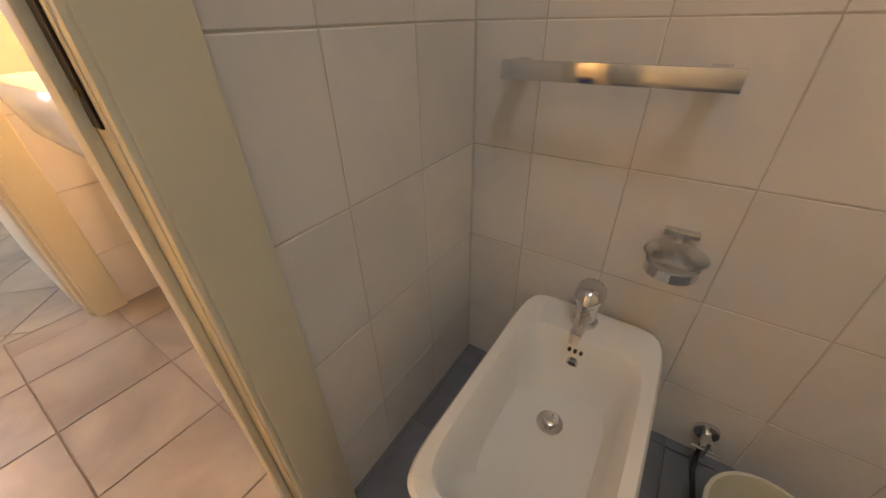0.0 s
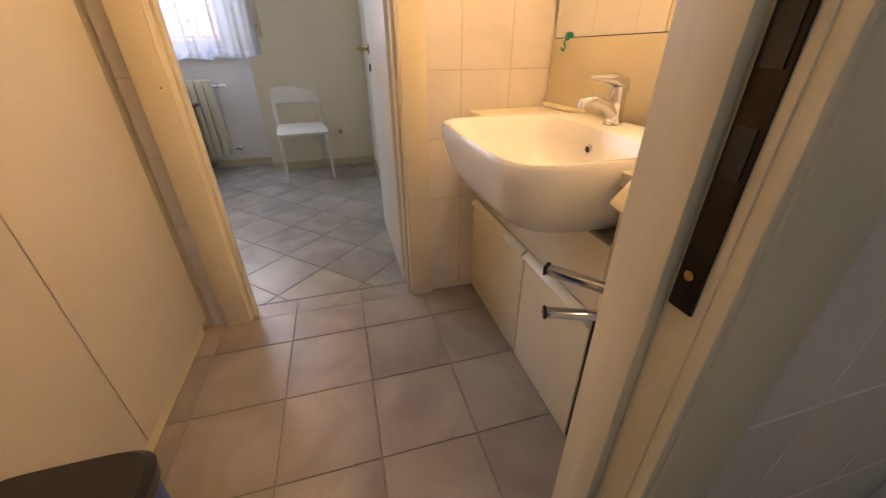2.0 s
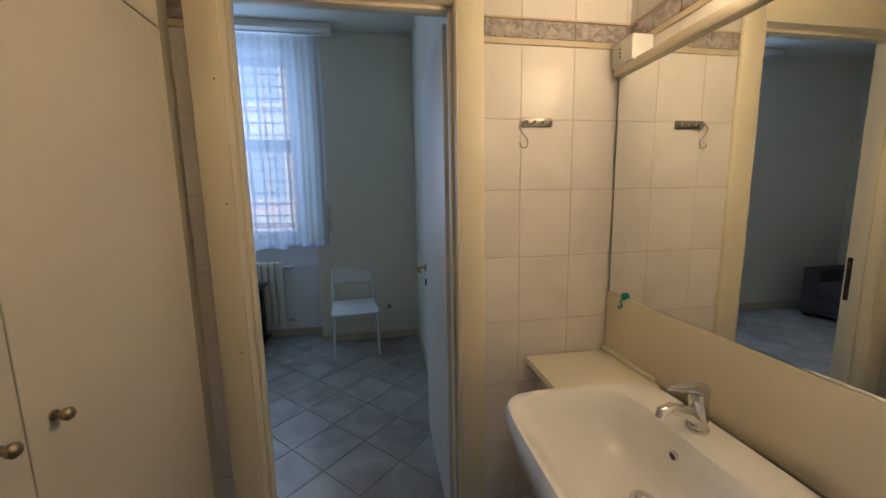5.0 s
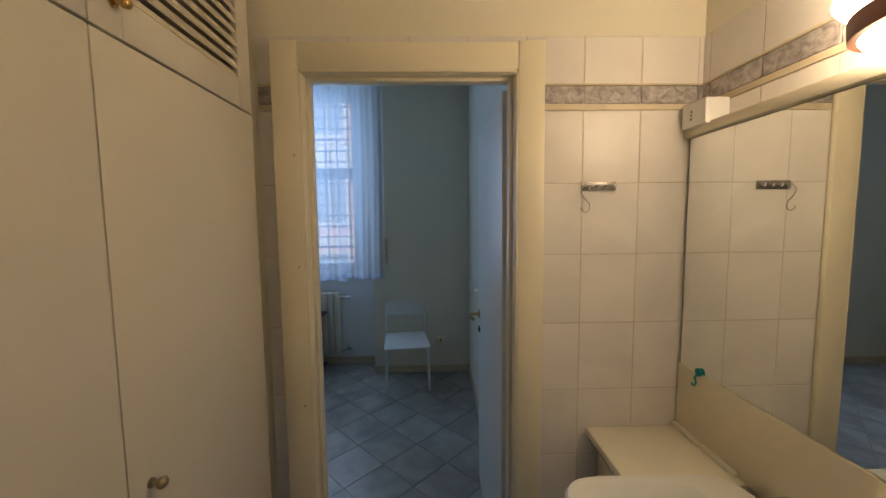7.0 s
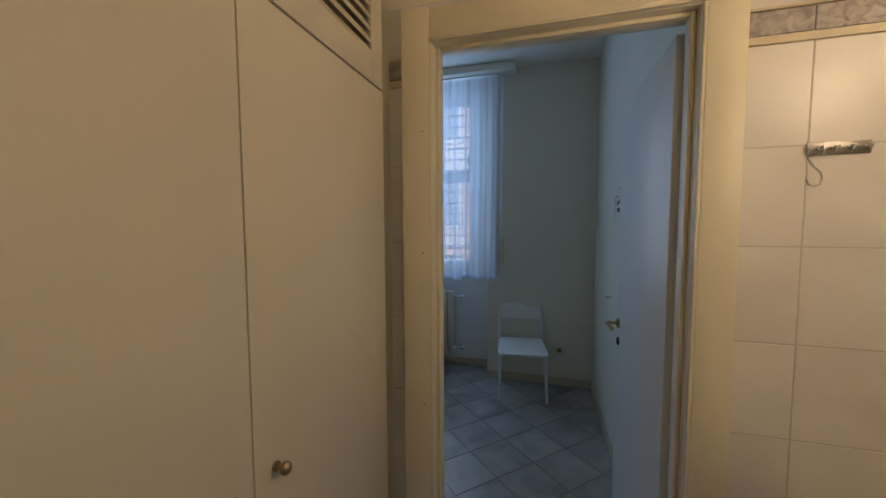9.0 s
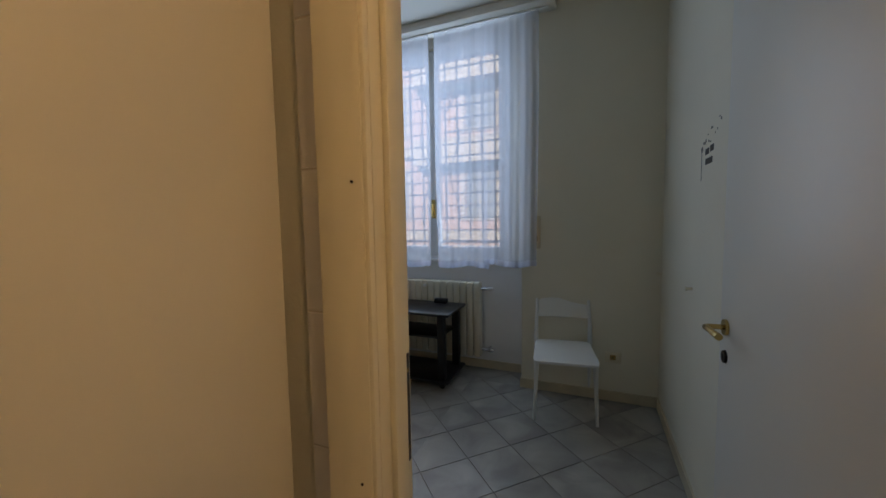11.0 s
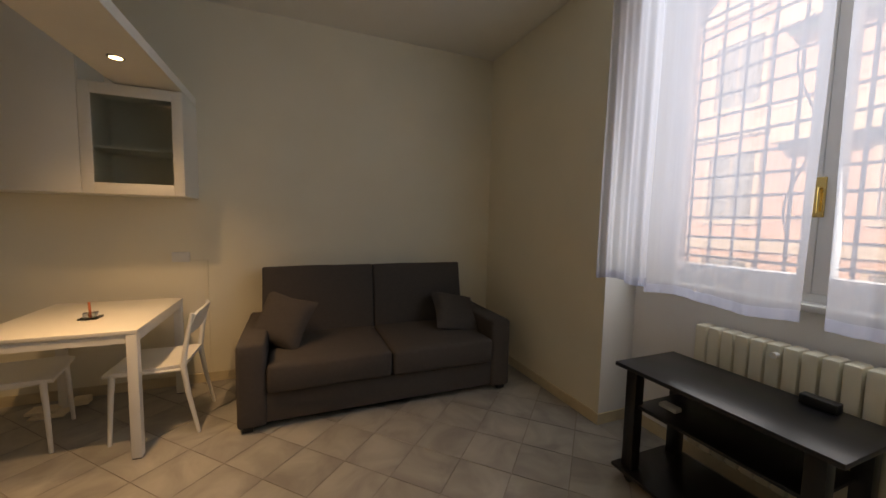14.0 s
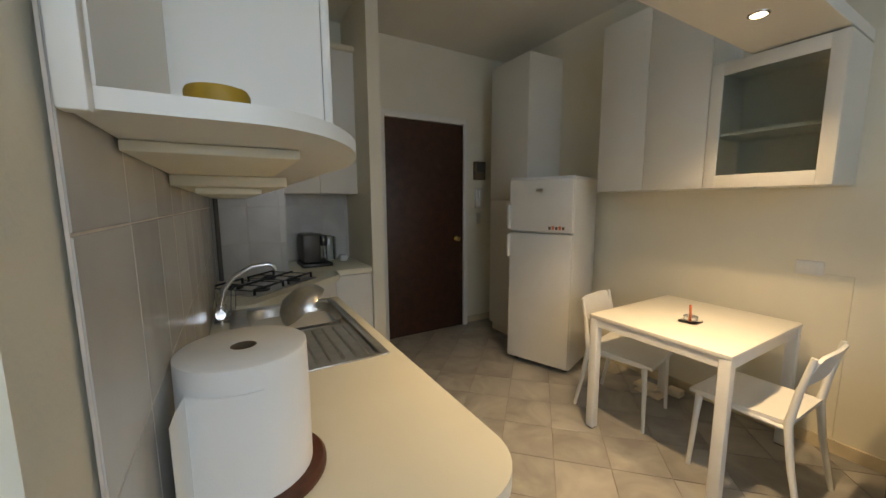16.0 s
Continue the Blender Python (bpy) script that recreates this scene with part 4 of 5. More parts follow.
def knob(parent, x, y, z, m):
    bm = bmesh.new()
    tube(bm, [(x, y, z), (x, y + .004, z), (x, y + .006, z), (x, y + .014, z), (x, y + .018, z), (x, y + .026, z), (x, y + .031, z), (x, y + .033, z)], [.010, .010, .005, .005, .011, .0125, .009, .003], 18)
    part("knob", bm, m, parent, "turned bronze knob")
for x0, x1, kx in ((0.05, 0.6055, 0.555), (0.6085, 1.185, 0.655)):
    d = part("door", B((x0, WF - .02, 0.085, x1, WF, 1.950, .002)), M_WARD, wd)
    knob(d, kx, WF, 1.075, M_KNOB)
    w = .07
    d = part("louvre_door", B((x0, WF - .02, 1.956, x0 + w, WF, 2.94, .002), (x1 - w, WF - .02, 1.956, x1, WF, 2.94, .002), (x0 + w, WF - .02, 1.956, x1 - w, WF, 2.04, .002), (x0 + w, WF - .02, 2.86, x1 - w, WF, 2.94, .002)), M_WARD, wd)
    knob(d, kx, WF, 2.015, M_BRASS)
    for k in range(24):
        z = 2.05 + k * 0.0335
        bm = B((x0 + w, -.0035, -.015, x1 - w, .0035, .015))
        bm.transform(pose(0, WF - .010, z, 35))
        part("slat", bm, M_CREAM, d, smooth=False)

va = thing("vanity_unit", 0.45, 0.24, 0, "cream laminate vanity unit with two doors and a worktop", "vanity unit")
part("body", B((0.004, 0.09, 0.012, 0.27, 0.41, 0.795), (0.271, 0.09, 0.012, 0.868, 0.41, 0.655)), M_CREAM, va, smooth=False)
part("worktop", B((0.004, 0.03, 0.808, 0.312, 0.40, 0.838, .005)), M_SINKWHITE, va)
part("worktop", B((0.850, 0.045, 0.808, 1.19, 0.40, 0.838, .005)), M_SINKWHITE, va)
part("edge_strip", B((0.004, 0.04, 0.788, 0.288, 0.06, 0.807, .003), (0.874, 0.05, 0.788, 1.17, 0.066, 0.807, .003)), M_CHROME, va)
part("fascia", B((0.03, 0.066, 0.475, 0.275, 0.089, 0.785, .003), (0.2755, 0.066, 0.475, 0.868, 0.089, 0.665, .003)), M_CREAM, va)
part("fascia", B((0.8685, 0.066, 0.475, 0.884, 0.35, 0.785, .002)), M_CREAM, va)
# dark strip coloured as the shade in the gap beside the door
part("gap_shade", B((0.866, 0.069, 0.012, 0.872, 0.089, 0.474)), M_DARK, va, "dark strip standing in for the shade in the gap beside the door")
for x0, x1 in ((0.008, 0.503), (0.512, 0.866)):
    d = part("door", B((x0, 0.064, 0.01, x1, 0.089, 0.435, .003)), M_CREAM, va)
    bm = B((x0, -.016, -.010, x1, .016, .010, .004))
    bm.transform(pose(0, 0.068, 0.448, 40))
    part("grip_strip", bm, M_SINKWHITE, d, "pale slanted grip strip")
part("end_panel", B((1.172, 0.10, 0, 1.19, 0.41, 0.804)), M_CREAM, va)
part("open_shelf", B((0.872, 0.12, 0.30, 1.171, 0.41, 0.316)), M_CREAM, va)
tr_ = thing("towel_rail", 1.0, 0.05, 0.6, "swivelling chrome towel rail beside the vanity", "towel rail")
for z, x0, y0, x1, y1 in ((0.655, 0.895, -0.10, 1.16, 0.10), (0.557, 0.911, -0.10, 1.01, 0.15)):
    d = Vector((x1 - x0, y1 - y0, 0))
    rot = math.degrees(math.atan2(d.y, d.x))
    bm = B((0, -.010, -.009, d.length, .010, .009, .003))
    bm.transform(pose(x0, y0, z, 0, 0, rot))
    part("arm", bm, M_CHROME, tr_)
    bm = B((-.006, -.011, -.010, 0, .011, .010))
    bm.transform(pose(x0, y0, z, 0, 0, rot))
    part("end_cap", bm, M_DARK, tr_)
part("carrier", B((1.0, 0.10, 0.53, 1.172, 0.16, 0.68, .004)), M_PLASTIC, tr_)
# cloth drooping over the worktop end
bm = bmesh.new()
g = []
for j in range(13):
    v = j / 12
    row = []
    for i in range(9):
        u = i / 8
        y = 0.24 - 0.24 * v
        z = 0.845 + .003 * math.sin(u * 6) if y > 0.045 else 0.845 - (0.045 - y) * 1.1 + .006 * math.sin(u * 7 + v * 3)
        row.append((0.93 + 0.22 * u - .02 * v, y, z))
    g.append(row)
loft(bm, [r + [(x, y, z - .006) for x, y, z in r[::-1]] for r in g])
single("towel", bm, M_CLOTH, "beige cloth spread over the vanity worktop and hanging forward", "towel")

ba = thing("washbasin", 0.58, 0.08, 0.66, "white glazed semi-recessed ceramic washbasin", "washbasin")
bm = bmesh.new()
loft(bm, [superloop(0.57, 0.13, 0.665, .19, .19, 3), superloop(0.575, 0.105, 0.69, .25, .232, 4), superloop(0.58, 0.088, 0.745, .28, .252, 5), superloop(0.575, 0.0805, 0.82, .297, .2615, 6), superloop(0.575, 0.0805, 0.846, .2975, .262, 6), superloop(0.575, 0.0805, 0.857, .291, .2555, 6),
          superloop(0.578, 0.026, 0.857, .279, .198, 5.5), superloop(0.578, 0.027, 0.852, .272, .191, 5.5), superloop(0.578, 0.045, 0.80, .250, .166, 4.5), superloop(0.575, 0.07, 0.74, .212, .128, 4), superloop(0.567, 0.10, 0.702, .12, .07, 3), superloop(0.56, 0.115, 0.695, .035, .03, 2)])
part("bowl", bm, M_CERAMIC, ba)
bm = bmesh.new()
lathe(bm, 0.56, 0.115, [(0.031, 0.6955), (0.031, 0.699), (0.022, 0.699)])
lathe(bm, 0.56, 0.115, [(0.008, 0.699), (0.019, 0.705), (0.019, 0.71), (0.012, 0.713)])
part("drain_plug", bm, M_CHROME, ba)
bm = bmesh.new()
tube(bm, [(0.545, 0.212, 0.795), (0.545, 0.204, 0.794)], [.013, .013], 16)
ov = part("overflow_ring", bm, M_CHROME, ba)
# dark disc on the ring gives the overflow's inner shade
bm = bmesh.new()
tube(bm, [(0.545, 0.2045, 0.794), (0.545, 0.2030, 0.794)], [.009, .009], 14)
part("overflow_hole_shade", bm, M_DARK, ov)

def mixer(name, x, y, z, out, scale, label):
    """Single-lever mixer tap; out: unit direction of the spout."""
    t = thing(name, x, y, z, label, "tap")
    ox, oy = out
    def q(a, h, side=0.0):
        return (x + scale * (ox * a - oy * side), y + scale * (oy * a + ox * side), z + scale * h)
    bm = bmesh.new()
    tube(bm, [q(0, 0), q(0, .008), q(0, .01), q(0, .06), q(.004, .10), q(.004, .115)], [scale * r for r in (.031, .031, .026, .025, .027, .020)], 20)
    b = part("body", bm, M_CHROME, t)
    bm = bmesh.new()
    tube(bm, [q(.01, .035), q(.04, .06), q(.09, .078), q(.125, .07), q(.128, .055)], [scale * r for r in (.024, .020, .017, .016, .014)], 14)
    part("spout", bm, M_CHROME, t)
    bm = bmesh.new()
    tube(bm, [q(-.022, .10), q(-.01, .123), q(.03, .137), q(.075, .14), q(.11, .143)], [scale * r for r in (.012, .022, .017, .011, .006)], 14)
    part("lever", bm, M_CHROME, t)
    return t
mixer("basin_mixer_tap", 0.54, 0.275, 0.857, (0, -1), 0.86, "chrome single-lever mixer tap on the washbasin")

mi = thing("mirror", 0.59, 0.40, 1.08, "large frameless wall mirror above the washbasin", "mirror")
part("glass", B((0.014, 0.370, 1.082, 1.19, 0.374, 1.878)), M_MIRROR, mi, smooth=False)
part("backing", B((0.006, 0.3745, 1.080, 1.192, 0.412, 1.880)), M_DARK, mi)
single("splashback_panel", B((0.004, 0.366, 0.840, 1.192, 0.413, 1.079, .002)), M_CREAM, "cream laminate splashback panel below the mirror", "splashback")
single("mirror_cornice", B((0.004, 0.352, 1.881, 1.192, 0.414, 1.912, .003)), M_CREAM, "cream wooden strip above the mirror", "trim", kind="structure")
single("worktop_upstand", B((0.004, 0.352, 0.839, 0.287, 0.365, 0.857, .005), (0.876, 0.352, 0.839, 1.19, 0.365, 0.857, .005)), M_SINKWHITE, "rounded pale upstand along the worktop", "trim", kind="structure")
th = thing("adhesive_hook", 0.11, 0.361, 1.06, "small teal plastic adhesive hook", "hook")
bm = bmesh.new()
tube(bm, [(0.11, 0.368, 1.085), (0.11, 0.362, 1.085), (0.11, 0.360, 1.085)], [.014, .014, .009], 18)
part("pad", bm, M_TEAL, th)
bm = bmesh.new()
tube(bm, [(0.11, 0.362, 1.08), (0.11, 0.352, 1.068), (0.11, 0.358, 1.050), (0.11, 0.353, 1.040), (0.11, 0.346, 1.043), (0.11, 0.344, 1.051)], .0035, 8)
part("hook", bm, M_TEAL, th)
hr = thing("hook_rail", 0.006, 0.05, 1.72, "steel hook rail with an S-hook on the tiled wall", "hook rail")
part("plate", B((0.0012, -0.005, 1.705, 0.006, 0.118, 1.735, .001)), M_NICKEL, hr)
for k in range(4):
    y = 0.012 + .031 * k
    bm = bmesh.new()
    tube(bm, [(0.006, y, 1.722), (0.014, y, 1.716), (0.022, y, 1.715), (0.026, y, 1.724)], [.004, .004, .004, .005], 8)
    part("peg", bm, M_CHROME, hr)
bm = bmesh.new()
tube(bm, [(0.02, 0.004 + .016 * math.sin(a), zz) for a, zz in ((2.2, 1.700), (1.2, 1.714), (0, 1.72), (-1.1, 1.71), (-1.4, 1.695), (-.3, 1.678), (.9, 1.66), (1.3, 1.645), (.8, 1.632), (0, 1.628), (-.9, 1.634), (-1.3, 1.645))], .0025, 8)
single("s_hook", bm, M_CHROME, "chrome S-hook hanging from the hook rail", "hook")
sbx = thing("socket_box", 0.07, 0.37, 1.93, "white surface-mounted socket box above the mirror", "socket")
part("box", B((0.016, 0.335, 1.905, 0.125, 0.414, 1.985, .004)), M_PLASTIC, sbx)
for k in range(3):
    # dark blocks on the face serve as the shade in the pin holes
    part("pin_hole_shade", B((0.06, 0.334, 1.928 + .012 * k, 0.066, 0.3352, 1.934 + .012 * k)), M_DARK, sbx)
lm = thing("mirror_lamp", 0.70, 0.40, 1.93, "lit opal glass wall lamp with a brown band", "wall lamp")
def half_drum(prof, n=24):
    bm = bmesh.new()
    return loft(bm, [[(0.655 + r * math.cos(math.pi + math.pi * k / n), 0.404 + 0.85 * r * math.sin(math.pi + math.pi * k / n), z) for k in range(n + 1)] for r, z in prof], cap=True)
part("shade", half_drum([(0.10, 1.922), (0.135, 1.93), (0.148, 1.95), (0.15, 1.99), (0.165, 2.0), (0.19, 2.03), (0.185, 2.065), (0.14, 2.09)]), M_LAMPGLASS, lm, "glowing opal glass shade")
part("band", half_drum([(0.157, 1.952), (0.163, 1.952), (0.166, 1.992), (0.160, 1.992)]), M_BOARD, lm, "dark brown band")
part("wall_plate", B((0.58, 0.405, 1.93, 0.73, 0.414, 2.08)), M_PLASTIC, lm)

bn = thing("waste_bin", 1.06, -0.97, 0, "blue plastic bin with a black lid", "bin")
bm = bmesh.new()
loft(bm, [superloop(1.06, -0.97, 0, .10, .11, 5), superloop(1.06, -0.97, .42, .125, .13, 5)])
part("body", bm, M_BLUE, bn)
bm = bmesh.new()
loft(bm, [superloop(1.06, -0.97, .421, .130, .135, 5), superloop(1.06, -0.97, .445, .132, .137, 5), superloop(1.06, -0.97, .458, .122, .127, 5), superloop(1.06, -0.97, .455, .105, .11, 5)])
part("lid", bm, M_DARK, bn, "black plastic lid")

# ---- bathroom ----
bd = thing("bidet", 1.643, 0.12, 0, "white glazed ceramic bidet", "bidet")
bm = bmesh.new()
CX_, CY_ = 1.643, 0.118
loft(bm, [superloop(CX_, CY_ + .06, 0.0, .105, .22, 4), superloop(CX_, CY_ + .055, 0.10, .11, .23, 4), superloop(CX_, CY_ + .02, 0.206, .147, .264, 4.5), superloop(CX_, CY_, 0.312, .163, .287, 8), superloop(CX_, CY_, 0.331, .163, .287, 8), superloop(CX_, CY_, 0.339, .157, .28, 8),
          superloop(CX_, CY_ - .039, 0.339, .135, .222, 6), superloop(CX_, CY_ - .039, 0.330, .128, .213, 6), superloop(CX_, CY_ - .033, 0.273, .117, .198, 5), superloop(CX_, CY_ - .017, 0.206, .102, .161, 3.5), superloop(1.638, 0.149, 0.182, .055, .089, 2.5), superloop(1.637, 0.169, 0.177, .029, .029, 2)])
part("bowl", bm, M_CERAMIC, bd)
bm = bmesh.new()
lathe(bm, 1.637, 0.169, [(0.029, 0.1775), (0.029, 0.181), (0.020, 0.181)])
lathe(bm, 1.637, 0.169, [(0.007, 0.181), (0.017, 0.192), (0.017, 0.197), (0.011, 0.2)])
part("drain_plug", bm, M_CHROME, bd)
bm = bmesh.new()
tube(bm, [(1.638, 0.287, 0.270), (1.638, 0.277, 0.267)], [.013, .013], 14)
o2 = part("overflow_ring", bm, M_CHROME, bd)
# dark disc on the bidet's ring, coloured as the shade in its overflow
bm = bmesh.new()
tube(bm, [(1.638, 0.2775, 0.267), (1.638, 0.2760, 0.2665)], [.009, .009], 12)
part("overflow_hole_shade", bm, M_DARK, o2)
for k in range(3):
    bm = bmesh.new()
    # dark plug stands for the shade in each small spray hole
    tube(bm, [(1.625 + .013 * k, 0.290, 0.303), (1.625 + .013 * k, 0.281, 0.302)], [.004, .004], 8)
    part("spray_hole_shade", bm, M_DARK, bd)
bt = thing("bidet_mixer_tap", 1.632, 0.352, 0.339, "short chrome single-lever mixer tap on the bidet", "tap")
bm = bmesh.new()
lathe(bm, 1.632, 0.352, [(0.030, 0.339), (0.030, 0.346), (0.024, 0.349), (0.023, 0.385), (0.027, 0.392), (0.027, 0.400), (0.02, 0.404)], 24)
part("body", bm, M_CHROME, bt)
bm = bmesh.new()
tube(bm, [(1.632, 0.34, 0.366), (1.632, 0.305, 0.368), (1.632, 0.272, 0.358)], [.017, .015, .013], 16)
sp_ = part("spout", bm, M_CHROME, bt)
bm = bmesh.new()
tube(bm, [(1.632, 0.274, 0.360), (1.632, 0.262, 0.344)], [.012, .010], 14)
part("nozzle", bm, M_STEEL, sp_)
bm = bmesh.new()
tube(bm, [(1.632, 0.385, 0.402), (1.632, 0.378, 0.412), (1.632, 0.355, 0.424), (1.632, 0.33, 0.428), (1.632, 0.31, 0.425), (1.632, 0.30, 0.42)], [.010, .024, .033, .031, .022, .008], 18)
part("lever", bm, M_CHROME, bt)
br = thing("towel_bar", 1.57, 0.36, 0.86, "flat chrome towel bar on the tiled wall", "towel bar")
part("bar", B((1.385, 0.338, 0.850, 1.755, 0.348, 0.882, .001)), M_CHROME, br)
for x in (1.40, 1.725):
    part("bracket", B((x - .014, 0.348, 0.852, x + .014, NB - .002, 0.880, .001)), M_CHROME, br)
sd = thing("soap_dish", 1.756, 0.37, 0.54, "frosted glass dish in a chrome wall ring", "soap dish")
part("bracket", B((1.726, 0.395, 0.586, 1.786, NB - .002, 0.598, .002)), M_CHROME, sd)
part("arm", B((1.750, 0.399, 0.545, 1.762, NB - .002, 0.5855)), M_CHROME, sd)
bm = bmesh.new()
n = 32
loft(bm, [[(1.756 + q * math.cos(6.2832 * k / n), 0.352 + q * math.sin(6.2832 * k / n), z) for k in range(n)] for q, z in ((0.042, 0.534), (0.046, 0.534), (0.046, 0.554), (0.042, 0.554), (0.042, 0.534))], cap=False)
part("ring", bm, M_CHROME, sd)
bm = bmesh.new()
lathe(bm, 1.756, 0.352, [(0.025, 0.526), (0.0405, 0.540), (0.041, 0.556), (0.054, 0.572), (0.051, 0.574), (0.038, 0.558), (0.034, 0.544), (0.02, 0.533)], 32)
part("dish", bm, M_SATIN, sd, "frosted glass dish")
av = thing("angle_valve", 1.955, 0.39, 0.09, "chrome angle valve with cross handle under the wall", "valve")
bm = bmesh.new()
tube(bm, [(1.955, NB, 0.09), (1.955, NB - .01, 0.09), (1.955, NB - .012, 0.09), (1.955, NB - .03, 0.09)], [.028, .026, .012, .012], 18)
part("escutcheon", bm, M_CHROME, av)
bm = bmesh.new()
tube(bm, [(1.955, NB - .03, 0.09), (1.955, NB - .055, 0.09)], .012, 12)
tube(bm, [(1.925, NB - .058, 0.09), (1.985, NB - .058, 0.09)], .004, 8)
tube(bm, [(1.955, NB - .058, 0.06), (1.955, NB - .058, 0.12)], .004, 8)
part("cross_handle", bm, M_CHROME, av)
bm = bmesh.new()
tube(bm, [(1.955, NB - .02, 0.08), (1.955, NB - .03, 0.03), (1.955, NB - .06, 0.005), (1.96, NB - .14, .008)], .006, 8)
part("hose", bm, M_DARK, av)
pb = thing("pedal_bin", 2.04, 0.20, 0, "small round beige bathroom bin", "bin")
bm = bmesh.new()
lathe(bm, 2.04, 0.20, [(0.085, 0), (0.098, 0.14), (0.103, 0.145), (0.103, 0.155), (0.096, 0.155), (0.093, 0.142), (0.08, 0.01)])
part("body", bm, M_ENAMEL, pb)

cl = thing("ceiling_lamp", 2.12, -0.62, 2.94, "flat round white ceiling lamp", "ceiling lamp")
bm = bmesh.new()
lathe(bm, 2.12, -0.62, [(0.15, 2.935), (0.20, 2.945), (0.21, 2.97), (0.205, H - .001)], 32)
part("shade", bm, M_PLASTIC, cl)

# ---- kitchen ----
KW = -1.6
def rounded_end(x0, y0, x1, y1, r, n=10):
    """Plan of a worktop whose outer corner at x0, y0 is rounded."""
    return [(x0 + r - r * math.cos(a), y0 + r - r * math.sin(a)) for a in (math.pi / 2 * k / n for k in range(n + 1))] + [(x1, y0), (x1, y1), (x0, y1)]
wt = thing("worktop", 0.8, -1.9, 0.86, "cream kitchen worktop with a rounded end", "worktop")
SX_0, SX_1, SY_0, SY_1 = 0.735, 1.58, -2.165, -1.68
bm = bmesh.new()
extrude_poly(bm, rounded_end(0.055, -2.205, SX_0 + .012, KW - .011, 0.14), 0.862, 0.90)
part("slab", bm, M_SINKWHITE, wt)
for b in ((SX_0 + .0125, -2.205, 0.862, 1.62, SY_0 + .012, 0.90), (SX_0 + .0125, SY_1 - .012, 0.862, 1.62, KW - .011, 0.90), (SX_1 - .01, SY_0 + .0125, 0.862, 1.62, SY_1 - .0125, 0.90)):
    part("slab", B(b), M_SINKWHITE, wt)
cabinet("base_cabinet", "white kitchen base cabinets under the sink worktop", 0.16, -2.17, 0, 1.6, KW - .011, 0.861, -1, [(0.16, 0.64, 0.1, 0.855), (0.64, 1.12, 0.1, 0.855), (1.12, 1.6, 0.1, 0.855)], plinth=0.1)[0]

sk = thing("kitchen_sink", 1.15, -1.92, 0.9, "stainless steel inset sink with ribbed drainer", "sink")
bm = bmesh.new()
bx0, bx1 = 1.17, 1.54
box(bm, SX_0, SY_0, 0.9005, SX_1, SY_0 + .03, 0.906, .002)
box(bm, SX_0, SY_1 - .07, 0.9005, SX_1, SY_1, 0.906, .002)
box(bm, SX_0, SY_0 + .0305, 0.9005, SX_0 + .025, SY_1 - .0705, 0.906, .002)
box(bm, SX_1 - .03, SY_0 + .0305, 0.9005, SX_1, SY_1 - .0705, 0.906, .002)
part("rim", bm, M_STEEL, sk)
part("drainer", B((SX_0 + .0255, SY_0 + .0305, 0.888, bx0 - .002, SY_1 - .0705, 0.894)), M_STEEL, sk)
for k in range(8):
    y = SY_0 + .06 + k * .043
    bm = bmesh.new()
    tube(bm, [(SX_0 + .05, y, 0.893), (SX_0 + .07, y, 0.8955), (bx0 - .05, y, 0.8945), (bx0 - .03, y, 0.892)], [.004, .007, .006, .003], 8)
    part("rib", bm, M_STEEL, sk)
bm = bmesh.new()
cx, cy = (bx0 + bx1) / 2, (SY_0 + SY_1 - .04) / 2
loft(bm, [superloop(cx, cy, 0.905, .185, .19, 5), superloop(cx, cy, 0.895, .178, .183, 5), superloop(cx, cy, 0.78, .165, .17, 5), superloop(cx, cy, 0.755, .13, .135, 4), superloop(cx, cy, 0.75, .04, .04, 2)], cap=False)
loft(bm, [superloop(cx, cy, 0.75, .04, .04, 2), superloop(cx, cy, 0.745, .03, .03, 2)])
part("bowl", bm, M_STEEL, sk)
tp = thing("kitchen_tap", 1.36, -1.66, 0.90, "chrome kitchen mixer tap with a curved swivel spout", "tap")
tx, ty = 1.43, -1.65
bm = bmesh.new()
tube(bm, [(tx, ty, 0.9), (tx, ty, 0.91), (tx, ty, 0.912), (tx, ty, 0.96), (tx, ty, 0.975)], [.03, .03, .024, .024, .016], 20)
part("body", bm, M_CHROME, tp)
bm = bmesh.new()
tube(bm, [(tx, ty, 0.97), (tx - .0, ty - .02, 1.05), (tx, ty - .06, 1.10), (tx, ty - .13, 1.14), (tx, ty - .20, 1.145), (tx, ty - .225, 1.13), (tx, ty - .228, 1.115)], .011, 12)
part("spout", bm, M_CHROME, tp)
for sx in (-1, 1):
    bm = bmesh.new()
    tube(bm, [(tx + sx * .02, ty, 0.94), (tx + sx * .055, ty, 0.945), (tx + sx * .06, ty, 0.95), (tx + sx * .075, ty, 0.955)], [.012, .012, .022, .02], 14)
    part("cross_knob", bm, M_CHROME, tp)
# steel bowl upside down on the drainer, leaning
bm = bmesh.new()
n = 28
loft(bm, [[(r * math.cos(6.2832 * k / n), r * math.sin(6.2832 * k / n), z) for k in range(n)] for r, z in ((.115, 0), (.11, .025), (.09, .06), (.05, .085), (.012, .09))], cap=False)
loft(bm, [[(r * math.cos(6.2832 * k / n), r * math.sin(6.2832 * k / n), z) for k in range(n)] for r, z in ((.113, 0), (.108, .024), (.088, .057), (.048, .082), (.010, .087))], cap=False)
bm.transform(pose(1.30, -1.98, 0.955, -40, 8, 0))
single("steel_bowl", bm, M_STEEL, "polished steel bowl tipped over the sink edge", "bowl")
